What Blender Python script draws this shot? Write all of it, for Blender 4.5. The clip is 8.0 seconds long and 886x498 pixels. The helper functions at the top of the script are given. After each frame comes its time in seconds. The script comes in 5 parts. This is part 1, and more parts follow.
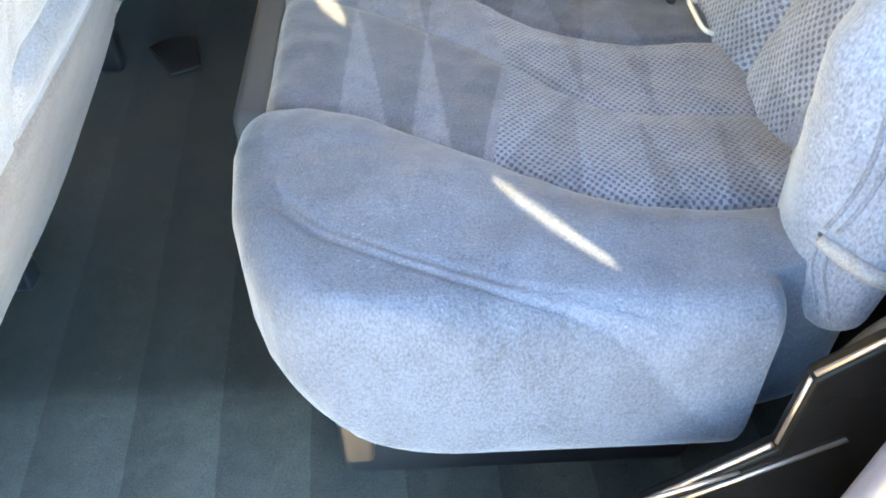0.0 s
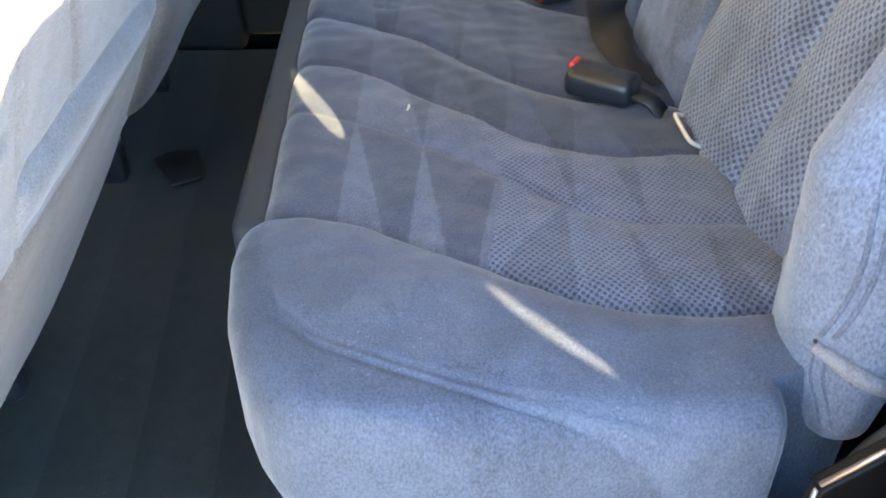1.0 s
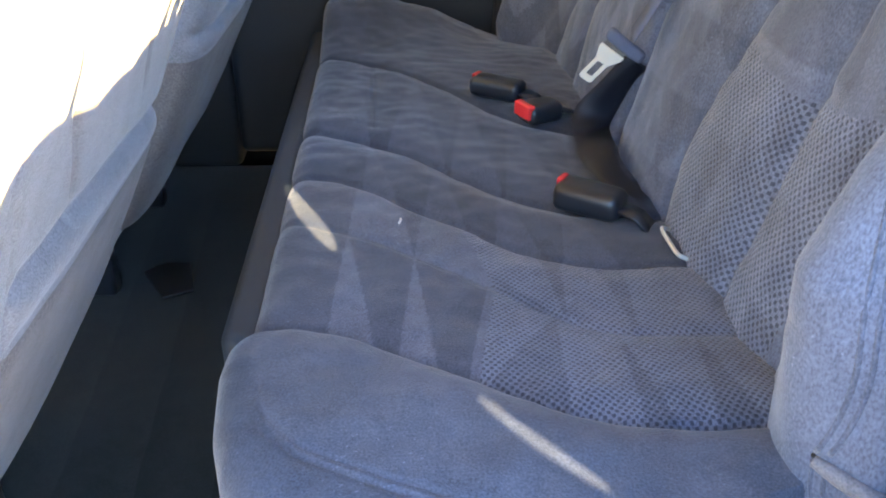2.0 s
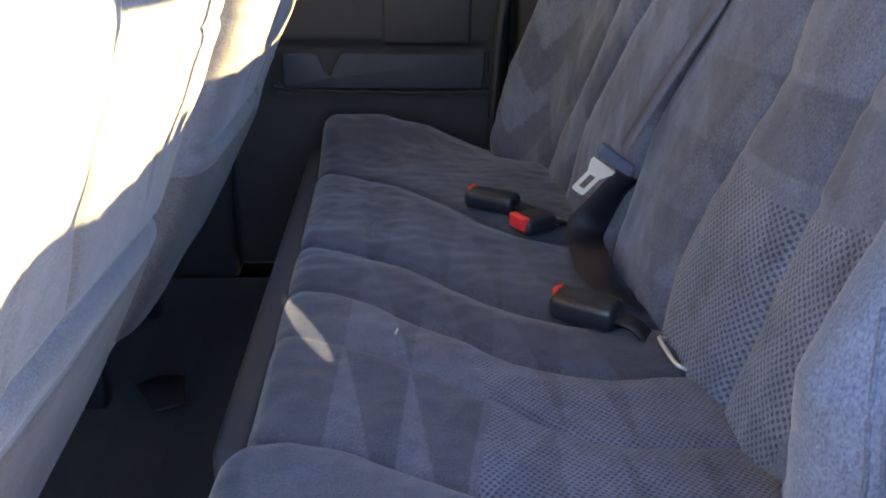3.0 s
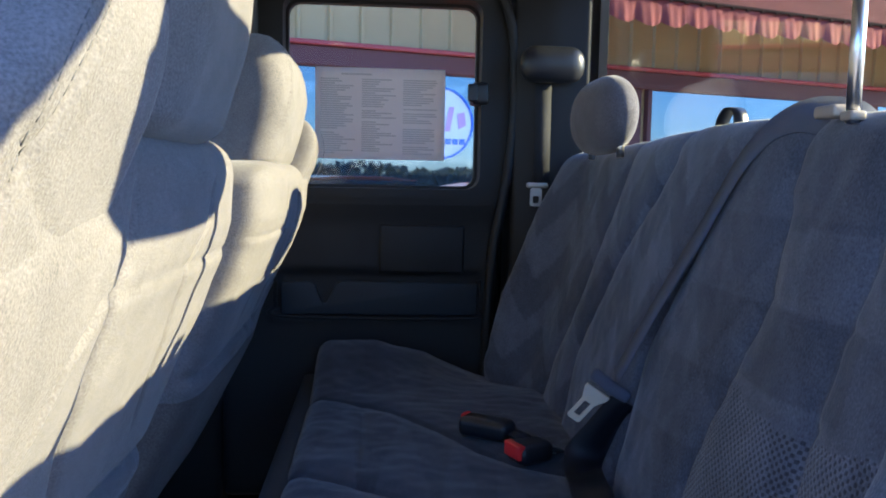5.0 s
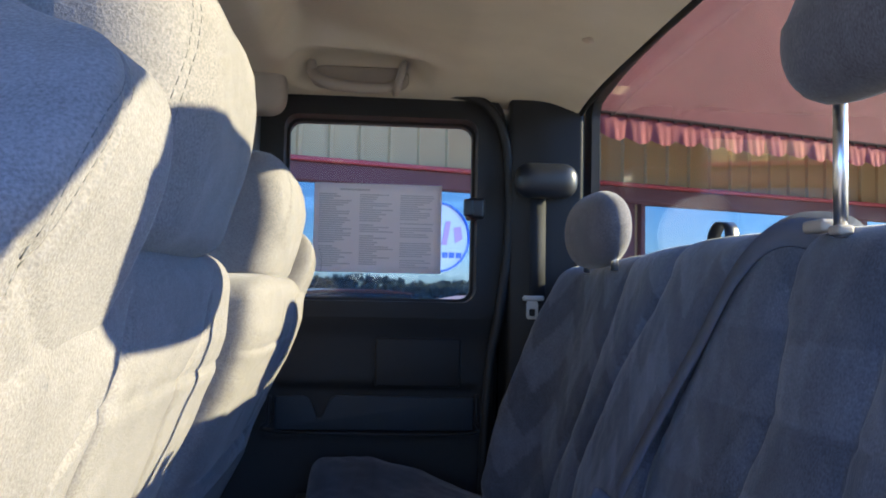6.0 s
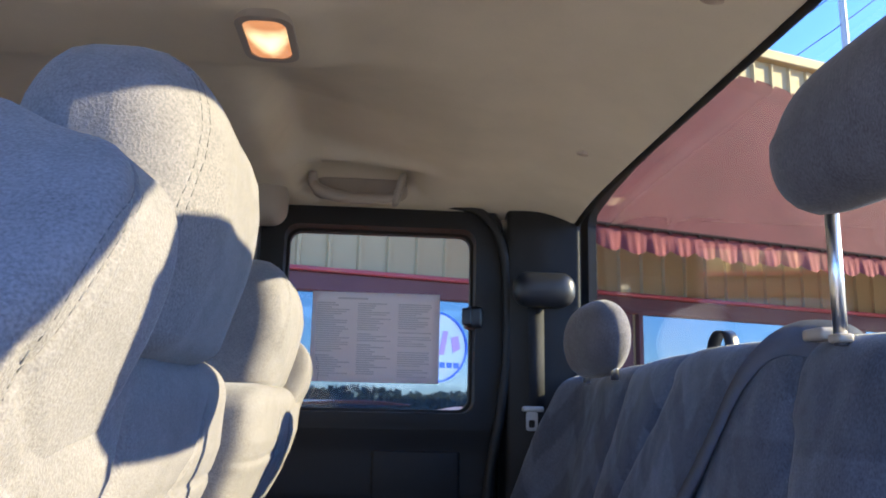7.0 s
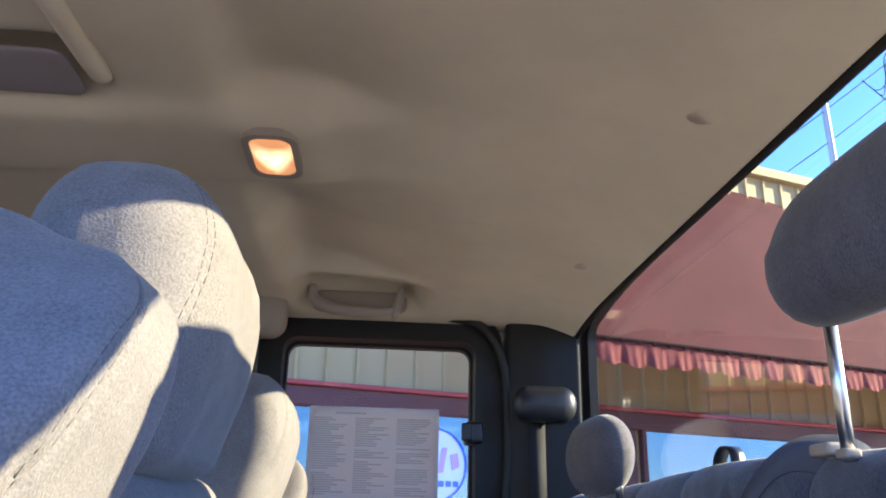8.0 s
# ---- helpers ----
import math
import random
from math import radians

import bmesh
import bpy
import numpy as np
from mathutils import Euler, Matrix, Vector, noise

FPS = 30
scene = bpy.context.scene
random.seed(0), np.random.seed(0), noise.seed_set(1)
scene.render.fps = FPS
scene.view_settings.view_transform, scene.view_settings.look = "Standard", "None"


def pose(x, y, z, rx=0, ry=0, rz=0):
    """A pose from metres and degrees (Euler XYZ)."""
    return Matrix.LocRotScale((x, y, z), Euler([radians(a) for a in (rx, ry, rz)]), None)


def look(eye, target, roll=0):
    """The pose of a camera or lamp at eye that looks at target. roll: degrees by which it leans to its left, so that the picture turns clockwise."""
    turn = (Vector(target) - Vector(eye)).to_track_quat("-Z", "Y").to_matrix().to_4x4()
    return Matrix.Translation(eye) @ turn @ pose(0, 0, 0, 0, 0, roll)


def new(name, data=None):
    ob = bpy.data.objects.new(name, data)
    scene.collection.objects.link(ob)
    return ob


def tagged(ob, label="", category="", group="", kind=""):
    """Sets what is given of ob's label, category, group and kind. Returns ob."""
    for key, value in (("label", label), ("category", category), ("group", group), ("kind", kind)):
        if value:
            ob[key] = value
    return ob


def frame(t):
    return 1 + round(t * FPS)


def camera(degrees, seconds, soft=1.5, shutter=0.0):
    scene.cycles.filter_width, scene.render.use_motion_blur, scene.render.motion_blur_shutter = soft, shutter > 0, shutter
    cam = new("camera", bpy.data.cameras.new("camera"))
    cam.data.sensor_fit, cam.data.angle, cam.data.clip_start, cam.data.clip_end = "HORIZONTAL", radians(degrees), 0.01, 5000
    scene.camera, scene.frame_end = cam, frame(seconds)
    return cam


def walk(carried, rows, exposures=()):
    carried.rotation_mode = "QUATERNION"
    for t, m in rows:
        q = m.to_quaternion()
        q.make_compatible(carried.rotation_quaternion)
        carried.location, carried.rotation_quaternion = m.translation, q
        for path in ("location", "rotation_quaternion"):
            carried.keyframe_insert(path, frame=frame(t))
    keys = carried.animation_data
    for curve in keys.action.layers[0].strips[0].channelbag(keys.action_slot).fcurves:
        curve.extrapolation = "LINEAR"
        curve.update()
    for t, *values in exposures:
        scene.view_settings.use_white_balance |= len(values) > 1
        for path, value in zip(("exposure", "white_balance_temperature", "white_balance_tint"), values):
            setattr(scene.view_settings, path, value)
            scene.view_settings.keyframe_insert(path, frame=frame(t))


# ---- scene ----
from mathutils.bvhtree import BVHTree

# Axes follow the truck: x to its tail, y across the cab from the open side, z up; the cab floor is z = 0.
cam = camera(59.0, 8.0, soft=1.9)
PATH = [
    (0.0, pose(-0.0004, 0.0087, 0.8004, 43.92, -0.52, -3.08)),
    (0.5, pose(-0.0002, 0.0073, 0.8012, 47.88, -0.65, -3.23)),
    (1.0, pose(-0.0002, 0.0062, 0.8015, 51.85, -0.65, -3.34)),
    (1.5, pose(0.0004, 0.0049, 0.8014, 56.02, -0.90, -3.60)),
    (3.0, pose(-0.0009, 0.0018, 0.8001, 68.33, -0.99, -4.21)),
    (3.5, pose(-0.0011, 0.0006, 0.7998, 72.46, -1.13, -4.31)),
    (4.0, pose(-0.0011, 0.0001, 0.8001, 76.58, -1.06, -4.40)),
    (4.5, pose(-0.0004, 0.0001, 0.8006, 80.67, -1.08, -4.50)),
    (6.0, pose(0.0016, -0.0024, 0.8008, 92.99, -1.14, -4.82)),
    (6.5, pose(0.0004, -0.0034, 0.8000, 97.15, -1.13, -4.97)),
    (7.0, pose(-0.0006, -0.0040, 0.7987, 101.01, -1.17, -5.03)),
    (7.5, pose(-0.0011, -0.0057, 0.7978, 105.17, -1.16, -5.08)),
    (8.0, pose(-0.0017, -0.0082, 0.7967, 109.28, -1.16, -5.11)),
]
walk(cam, PATH, exposures=[(0.0, 5.88, 7600, 4), (0.5, 5.70, 7350, 5), (1.0, 5.22, 7000, 9), (1.5, 5.05, 6700, 13), (3.0, 4.05, 6250, 21), (3.5, 3.65, 5950, 23),
                           (4.0, 2.95, 5500, 22), (4.5, 2.55, 5000, 20), (6.0, 2.5, 4900, 22), (7.0, 2.5, 4950, 25), (8.0, 2.6, 5000, 25)])

# ---- light ----
SUN_EL, SUN_DY = 20.9, -0.06          # the sun stands behind the truck, low
world = bpy.data.worlds.new("sky")
scene.world = world
world.use_nodes = True
wn = world.node_tree.nodes
sky = wn.new("ShaderNodeTexSky")
sky.sky_type, sky.sun_disc = "NISHITA", False
sky.ozone_density, sky.dust_density = 4.0, 0.03
sky.sun_elevation, sky.sun_rotation = radians(SUN_EL), radians(90) - SUN_DY
wn["Background"].inputs["Strength"].default_value = 0.088
world.node_tree.links.new(sky.outputs[0], wn["Background"].inputs["Color"])
sun_data = bpy.data.lights.new("sun", "SUN")
sun_data.energy, sun_data.angle, sun_data.color = 3.5, radians(0.5), (1.0, 0.78, 0.31)
sun = new("sun", sun_data)
sun.matrix_world = look((8, SUN_DY * 8, 8 * math.tan(radians(SUN_EL))), (0, 0, 0))


# added spot lamps stand in for reflected sun: narrow streak, small patch on bench
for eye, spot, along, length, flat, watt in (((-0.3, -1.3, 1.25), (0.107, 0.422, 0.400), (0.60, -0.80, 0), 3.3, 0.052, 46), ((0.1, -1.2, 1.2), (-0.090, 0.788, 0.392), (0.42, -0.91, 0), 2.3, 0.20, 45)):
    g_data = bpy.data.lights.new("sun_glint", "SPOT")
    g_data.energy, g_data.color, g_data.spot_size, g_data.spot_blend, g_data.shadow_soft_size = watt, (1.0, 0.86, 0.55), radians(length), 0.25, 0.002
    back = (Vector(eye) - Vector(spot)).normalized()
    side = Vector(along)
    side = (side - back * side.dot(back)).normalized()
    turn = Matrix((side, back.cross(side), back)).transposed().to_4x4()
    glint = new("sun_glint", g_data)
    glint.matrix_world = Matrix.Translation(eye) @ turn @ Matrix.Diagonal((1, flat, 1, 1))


# ---- materials ----
def mat(name, col, rough=0.6, metal=0.0, var=0.12, scale=6.0, grain=0.0, grain_scale=300.0, bump=0.0, bump_scale=250.0,
        sheen=0.0, coat=0.0, spec=0.5, stretch=(1, 1, 1), nap=0.0, nap_scale=38.0):
    """A surface with stains at one scale and grain at another, and a fine relief."""
    m = bpy.data.materials.new(name)
    m.use_nodes = True
    n, l = m.node_tree.nodes, m.node_tree.links
    b = n["Principled BSDF"]
    co = n.new("ShaderNodeTexCoord")
    mp = n.new("ShaderNodeMapping")
    mp.inputs["Scale"].default_value = stretch
    l.new(co.outputs["Object"], mp.inputs[0])
    big = n.new("ShaderNodeTexNoise")
    big.inputs["Scale"].default_value, big.inputs["Detail"].default_value = scale, 5
    l.new(mp.outputs[0], big.inputs["Vector"])
    fine = n.new("ShaderNodeTexNoise")
    fine.inputs["Scale"].default_value, fine.inputs["Detail"].default_value = grain_scale, 3
    l.new(mp.outputs[0], fine.inputs["Vector"])
    mix = n.new("ShaderNodeMath")
    mix.operation = "MULTIPLY_ADD"
    l.new(big.outputs[0], mix.inputs[0])
    mix.inputs[1].default_value, mix.inputs[2].default_value = 2 * var, 1 - var
    mix2 = n.new("ShaderNodeMath")
    mix2.operation = "MULTIPLY_ADD"
    l.new(fine.outputs[0], mix2.inputs[0])
    mix2.inputs[1].default_value = 2 * grain
    l.new(mix.outputs[0], mix2.inputs[2])
    if nap:
        mid = n.new("ShaderNodeTexNoise")
        mid.inputs["Scale"].default_value, mid.inputs["Detail"].default_value, mid.inputs["Distortion"].default_value = nap_scale, 4, 0.6
        l.new(mp.outputs[0], mid.inputs["Vector"])
        add = n.new("ShaderNodeMath")
        add.operation = "MULTIPLY_ADD"
        l.new(mid.outputs[0], add.inputs[0])
        add.inputs[1].default_value = 2 * nap
        l.new(mix2.outputs[0], add.inputs[2])
        low = n.new("ShaderNodeMath")
        low.operation = "SUBTRACT"
        l.new(add.outputs[0], low.inputs[0])
        low.inputs[1].default_value = nap
        mix2 = low
    sub = n.new("ShaderNodeMath")
    sub.operation = "SUBTRACT"
    l.new(mix2.outputs[0], sub.inputs[0])
    sub.inputs[1].default_value = grain
    vm = n.new("ShaderNodeVectorMath")
    vm.operation = "SCALE"
    vm.inputs[0].default_value = col
    l.new(sub.outputs[0], vm.inputs["Scale"])
    l.new(vm.outputs[0], b.inputs["Base Color"])
    b.inputs["Roughness"].default_value, b.inputs["Metallic"].default_value = rough, metal
    b.inputs["Specular IOR Level"].default_value = spec
    b.inputs["Sheen Weight"].default_value, b.inputs["Coat Weight"].default_value = sheen, coat
    b.inputs["Sheen Roughness"].default_value = 0.4
    if bump:
        f2 = n.new("ShaderNodeTexNoise")
        f2.inputs["Scale"].default_value, f2.inputs["Detail"].default_value = bump_scale, 3
        l.new(mp.outputs[0], f2.inputs["Vector"])
        bp = n.new("ShaderNodeBump")
        bp.inputs["Strength"].default_value, bp.inputs["Distance"].default_value = bump, 0.002
        l.new(f2.outputs[0], bp.inputs["Height"])
        l.new(bp.outputs[0], b.inputs["Normal"])
    return m


def glass(name, tint=(1, 1, 1)):
    """A clear pane whose gloss grows towards grazing views."""
    m = bpy.data.materials.new(name)
    m.use_nodes = True
    n, l = m.node_tree.nodes, m.node_tree.links
    n.remove(n["Principled BSDF"])
    tr, gl, mx, lw = n.new("ShaderNodeBsdfTransparent"), n.new("ShaderNodeBsdfGlossy"), n.new("ShaderNodeMixShader"), n.new("ShaderNodeLayerWeight")
    tr.inputs[0].default_value = (*tint, 1)
    gl.inputs["Roughness"].default_value = 0.0
    lw.inputs["Blend"].default_value = 0.5
    pw, ml = n.new("ShaderNodeMath"), n.new("ShaderNodeMath")
    pw.operation, ml.operation = "POWER", "MULTIPLY_ADD"
    pw.inputs[1].default_value = 5.0
    ml.inputs[1].default_value, ml.inputs[2].default_value = 0.9, 0.035
    l.new(lw.outputs["Facing"], pw.inputs[0])
    l.new(pw.outputs[0], ml.inputs[0])
    l.new(ml.outputs[0], mx.inputs[0])
    l.new(tr.outputs[0], mx.inputs[1])
    l.new(gl.outputs[0], mx.inputs[2])
    l.new(mx.outputs[0], n["Material Output"].inputs["Surface"])
    return m


VELOUR = mat("grey_velour", (0.173, 0.166, 0.175), 0.95, var=0.2, scale=7, grain=0.6, grain_scale=560, nap=0.20, bump=0.38, bump_scale=560, sheen=0.2, spec=0.12)
SKIRT = mat("seat_skirt_cloth", (0.128, 0.112, 0.106), 0.95, var=0.2, scale=9, grain=0.6, grain_scale=420, nap=0.2, bump=0.4, bump_scale=420, sheen=0.1, spec=0.1)
BENCH_VELOUR = mat("bench_velour", (0.170, 0.172, 0.195), 0.95, var=0.26, scale=9, grain=0.68, grain_scale=560, nap=0.30, nap_scale=34, bump=0.38, bump_scale=560, sheen=0.3, spec=0.12, stretch=(1, 1, 0.55))


class Num:
    """A number in a node tree, so that patterns can be written as plain sums."""

    def __init__(self, tree, sock):
        self.tree, self.sock = tree, sock

    def op(self, kind, other=None, third=None):
        nd = self.tree.nodes.new("ShaderNodeMath")
        nd.operation = kind
        for k, v in enumerate((self, other, third)):
            if v is None:
                continue
            if isinstance(v, Num):
                self.tree.links.new(v.sock, nd.inputs[k])
            else:
                nd.inputs[k].default_value = v
        return Num(self.tree, nd.outputs[0])

    def __add__(self, o):
        return self.op("ADD", o)

    def __sub__(self, o):
        return self.op("SUBTRACT", o)

    def __mul__(self, o):
        return self.op("MULTIPLY", o)

    def __truediv__(self, o):
        return self.op("DIVIDE", o)

    def frac(self):
        return self.op("FRACT")

    def abs(self):
        return self.op("ABSOLUTE")

    def cos(self):
        return self.op("COSINE")

    def max(self, o):
        return self.op("MAXIMUM", o)

    def step(self, a, b):
        """0 below a, 1 above b, smooth between."""
        nd = self.tree.nodes.new("ShaderNodeMapRange")
        nd.interpolation_type = "SMOOTHSTEP"
        nd.inputs["From Min"].default_value, nd.inputs["From Max"].default_value = a, b
        self.tree.links.new(self.sock, nd.inputs["Value"])
        return Num(self.tree, nd.outputs[0])


def woven(name, fn, col=(0.104, 0.119, 0.160)):
    """Velour with a woven-in pattern: fn(x, y, z) gives (tone, holes): the nap's brightness and the dark holes of the mesh weave."""
    m = BENCH_VELOUR.copy()
    m.name = name
    t = m.node_tree
    n, l = t.nodes, t.links
    sep = n.new("ShaderNodeSeparateXYZ")
    co = [q for q in n if q.type == "TEX_COORD"][0]
    warp = n.new("ShaderNodeTexNoise")
    warp.inputs["Scale"].default_value = 14
    l.new(co.outputs["Object"], warp.inputs["Vector"])
    ad = n.new("ShaderNodeVectorMath")
    ad.operation = "MULTIPLY_ADD"
    l.new(warp.outputs["Color"], ad.inputs[0])
    ad.inputs[1].default_value = (0.008, 0.008, 0.008)
    l.new(co.outputs["Object"], ad.inputs[2])
    l.new(ad.outputs[0], sep.inputs[0])
    x, y, z = (Num(t, sep.outputs[k]) for k in range(3))
    tone, holes = fn(x, y, z)
    vm = [q for q in n if q.type == "VECT_MATH" and q.operation == "SCALE"][0]
    old = vm.inputs["Scale"].links[0].from_socket
    vm.inputs[0].default_value = col
    # pale lint caught in the nap here and there
    lint, where = n.new("ShaderNodeTexNoise"), n.new("ShaderNodeTexNoise")
    lint.inputs["Scale"].default_value, lint.inputs["Detail"].default_value, where.inputs["Scale"].default_value = 260, 2, 11
    for q in (lint, where):
        l.new(co.outputs["Object"], q.inputs["Vector"])
    specks = Num(t, lint.outputs[0]).step(0.64, 0.74) * Num(t, where.outputs[0]).step(0.46, 0.68)
    final = Num(t, old) * tone * (holes * -0.56 + 1.0) + specks * 0.7
    l.new(final.sock, vm.inputs["Scale"])
    bp = [q for q in n if q.type == "BUMP"][0]
    h = Num(t, bp.inputs["Height"].links[0].from_socket) - holes * 1.2
    l.new(h.sock, bp.inputs["Height"])
    return m


def lattice(a, b, p=0.0070):
    """Staggered small holes."""
    v = (a * (2 * math.pi / p)).cos() * (b * (2 * math.pi / p)).cos()
    return v.step(-0.05, 0.40)


def patchwork(name, first, second, p):
    """Velour whose mesh carries the weave: attribute 'nap' is its tone and any painted light, 'openwork' says where the
    holed cloth lies.
    """
    m = woven(name, lambda x, y, z: (x * 0.0 + 1.0, lattice({"x": x, "y": y, "z": z}[first], {"x": x, "y": y, "z": z}[second], p)))
    t = m.node_tree
    nap, net = t.nodes.new("ShaderNodeAttribute"), t.nodes.new("ShaderNodeAttribute")
    nap.attribute_name, net.attribute_name = "nap", "openwork"
    holes = next(q for q in t.nodes if q.type == "MAP_RANGE")
    for link in [k for k in t.links if k.from_node == holes]:
        to = link.to_socket
        masked = Num(t, holes.outputs[0]) * Num(t, net.outputs["Fac"]).step(0.35, 0.65)
        t.links.new(masked.sock, to)
    vm = [q for q in t.nodes if q.type == "VECT_MATH" and q.operation == "SCALE"][0]
    toned = Num(t, vm.inputs["Scale"].links[0].from_socket) * Num(t, nap.outputs["Fac"])
    t.links.new(toned.sock, vm.inputs["Scale"])
    return m


CUSHION_CLOTH = patchwork("cushion_cloth", "x", "y", 0.0070)
BACK_CLOTH = patchwork("backrest_cloth", "y", "z", 0.0086)
SEAM_CLOTH = woven("seam_cloth", lambda x, y, z: (x * 0.0 + 0.95, x * 0.0))
PLAIN_CLOTH = woven("plain_cloth", lambda x, y, z: (x * 0.0 + 1.0, x * 0.0), (0.114, 0.110, 0.127))
PLASTIC = mat("dark_plastic", (0.017, 0.018, 0.020), 0.55, spec=0.3, var=0.12, scale=8, grain=0.1, bump=0.15, bump_scale=900)
TRIM = mat("grey_plastic", (0.10, 0.105, 0.115), 0.55, var=0.1, scale=8, grain=0.1, bump=0.15, bump_scale=900)
BOARD = mat("vinyl_board", (0.028, 0.036, 0.046), 0.6, spec=0.25, var=0.15, scale=10, grain=0.1, bump=0.2, bump_scale=700)
JAMB = mat("satin_black_paint", (0.008, 0.0075, 0.0075), 0.20, var=0.3, scale=25, spec=0.04)
BLACK = mat("black_plastic", (0.012, 0.014, 0.019), 0.35, var=0.1, scale=20, bump=0.05)
RUBBER = mat("black_rubber", (0.01, 0.01, 0.011), 0.6, var=0.1, scale=20)
LINER = mat("headliner_cloth", (0.66, 0.585, 0.45), 0.95, var=0.21, scale=3.2, nap=0.06, nap_scale=14, grain=0.05, grain_scale=500, bump=0.12, bump_scale=500, spec=0.15)
LINER_PL = mat("headliner_plastic", (0.37, 0.33, 0.28), 0.5, var=0.05, scale=10)
CHROME = mat("chrome", (0.88, 0.89, 0.91), 0.28, 1.0, var=0.03, scale=30)
STEEL = mat("steel", (0.58, 0.57, 0.54), 0.35, 0.4, var=0.08, scale=60)
NICKEL = mat("nickel_plate", (0.88, 0.82, 0.68), 0.35, 0.2, var=0.06, scale=60)
RED = mat("red_plastic", (0.65, 0.03, 0.03), 0.35, var=0.05, scale=40)
WEBBING = mat("belt_webbing", (0.100, 0.114, 0.160), 0.7, spec=0.25, var=0.1, scale=30, grain=0.2, grain_scale=700, bump=0.4, bump_scale=800)
SLACK = mat("glossy_webbing", (0.012, 0.016, 0.028), 0.42, var=0.1, scale=30, grain=0.2, grain_scale=700, bump=0.25, bump_scale=800)
# shaded copy of the belt webbing, for the far pillar's strap
SHADED_WEBBING = mat("shaded_webbing", (0.026, 0.028, 0.033), 0.75, spec=0.2, var=0.15, scale=30, grain=0.2, grain_scale=700, bump=0.4, bump_scale=800)
PAINT = mat("black_paint", (0.006, 0.006, 0.007), 0.22, var=0.2, scale=15, coat=0.25, spec=0.25)
# painted highlight: bright metal colour on the jamb's black rolled edges and ribs
EDGE_HIGHLIGHT = mat("painted_edge_highlight", (0.30, 0.235, 0.21), 0.34, 0.75, var=0.25, scale=60)
# grey stands for the sky mirrored in the truck's outer skin
SKY_GREY = mat("body_sky_reflection", (0.10, 0.092, 0.115), 0.35, var=0.1, scale=9, coat=0.3)
ASPHALT = mat("asphalt", (0.35, 0.30, 0.24), 0.9, var=0.25, scale=0.8, grain=0.2, grain_scale=60, bump=0.6, bump_scale=80)
SIDING = mat("tan_siding", (0.46, 0.36, 0.185), 0.6, spec=0.2, var=0.1, scale=1.5, grain=0.05, grain_scale=30)
MAROON = mat("maroon_paint", (0.10, 0.03, 0.035), 0.6, var=0.15, scale=3)
REDTRIM = mat("red_trim", (0.36, 0.05, 0.06), 0.5, var=0.12, scale=3)
AWNING = mat("maroon_canvas", (0.160, 0.044, 0.047), 0.85, var=0.26, scale=1.6, nap=0.16, nap_scale=9, grain=0.1, grain_scale=60, bump=0.2, bump_scale=90)
GLASS = glass("clear_glass", (0.94, 0.96, 0.95))
PAPER = mat("paper", (0.80, 0.75, 0.66), 0.8, var=0.04, scale=20)
pn, pl = PAPER.node_tree.nodes, PAPER.node_tree.links
p_tr, p_mx = pn.new("ShaderNodeBsdfTranslucent"), pn.new("ShaderNodeMixShader")
p_tr.inputs[0].default_value, p_mx.inputs[0].default_value = (0.8, 0.78, 0.78, 1), 0.55
pl.new(pn["Principled BSDF"].outputs[0], p_mx.inputs[1])
pl.new(p_tr.outputs[0], p_mx.inputs[2])
pl.new(p_mx.outputs[0], pn["Material Output"].inputs["Surface"])
THREAD = mat("dark_thread", (0.095, 0.095, 0.105), 0.8, var=0.1, scale=60)
INK = mat("faded_ink", (0.52, 0.50, 0.47), 0.8, var=0.1, scale=60)


# ---- mesh helpers ----
def part(name, bm, material, parent=None, label="", smooth=True):
    me = bpy.data.meshes.new(name)
    if smooth:
        for f in bm.faces:
            f.smooth = True
    bmesh.ops.recalc_face_normals(bm, faces=bm.faces)
    bm.to_mesh(me)
    bm.free()
    me.materials.append(material)
    ob = new(name, me)
    if parent is not None:
        ob.parent = parent
        ob.matrix_parent_inverse = parent.matrix_basis.inverted() if parent.parent is None else parent.matrix_basis.inverted() @ Matrix()
    return tagged(ob, label) if label else ob


def thing(name, at, label, category, group="", kind=""):
    """An Empty at the base of a thing, for its parts."""
    ob = new(name)
    ob.matrix_basis = Matrix.Translation(at)
    ob.empty_display_size = 0.05
    return tagged(ob, label, category, group, kind)


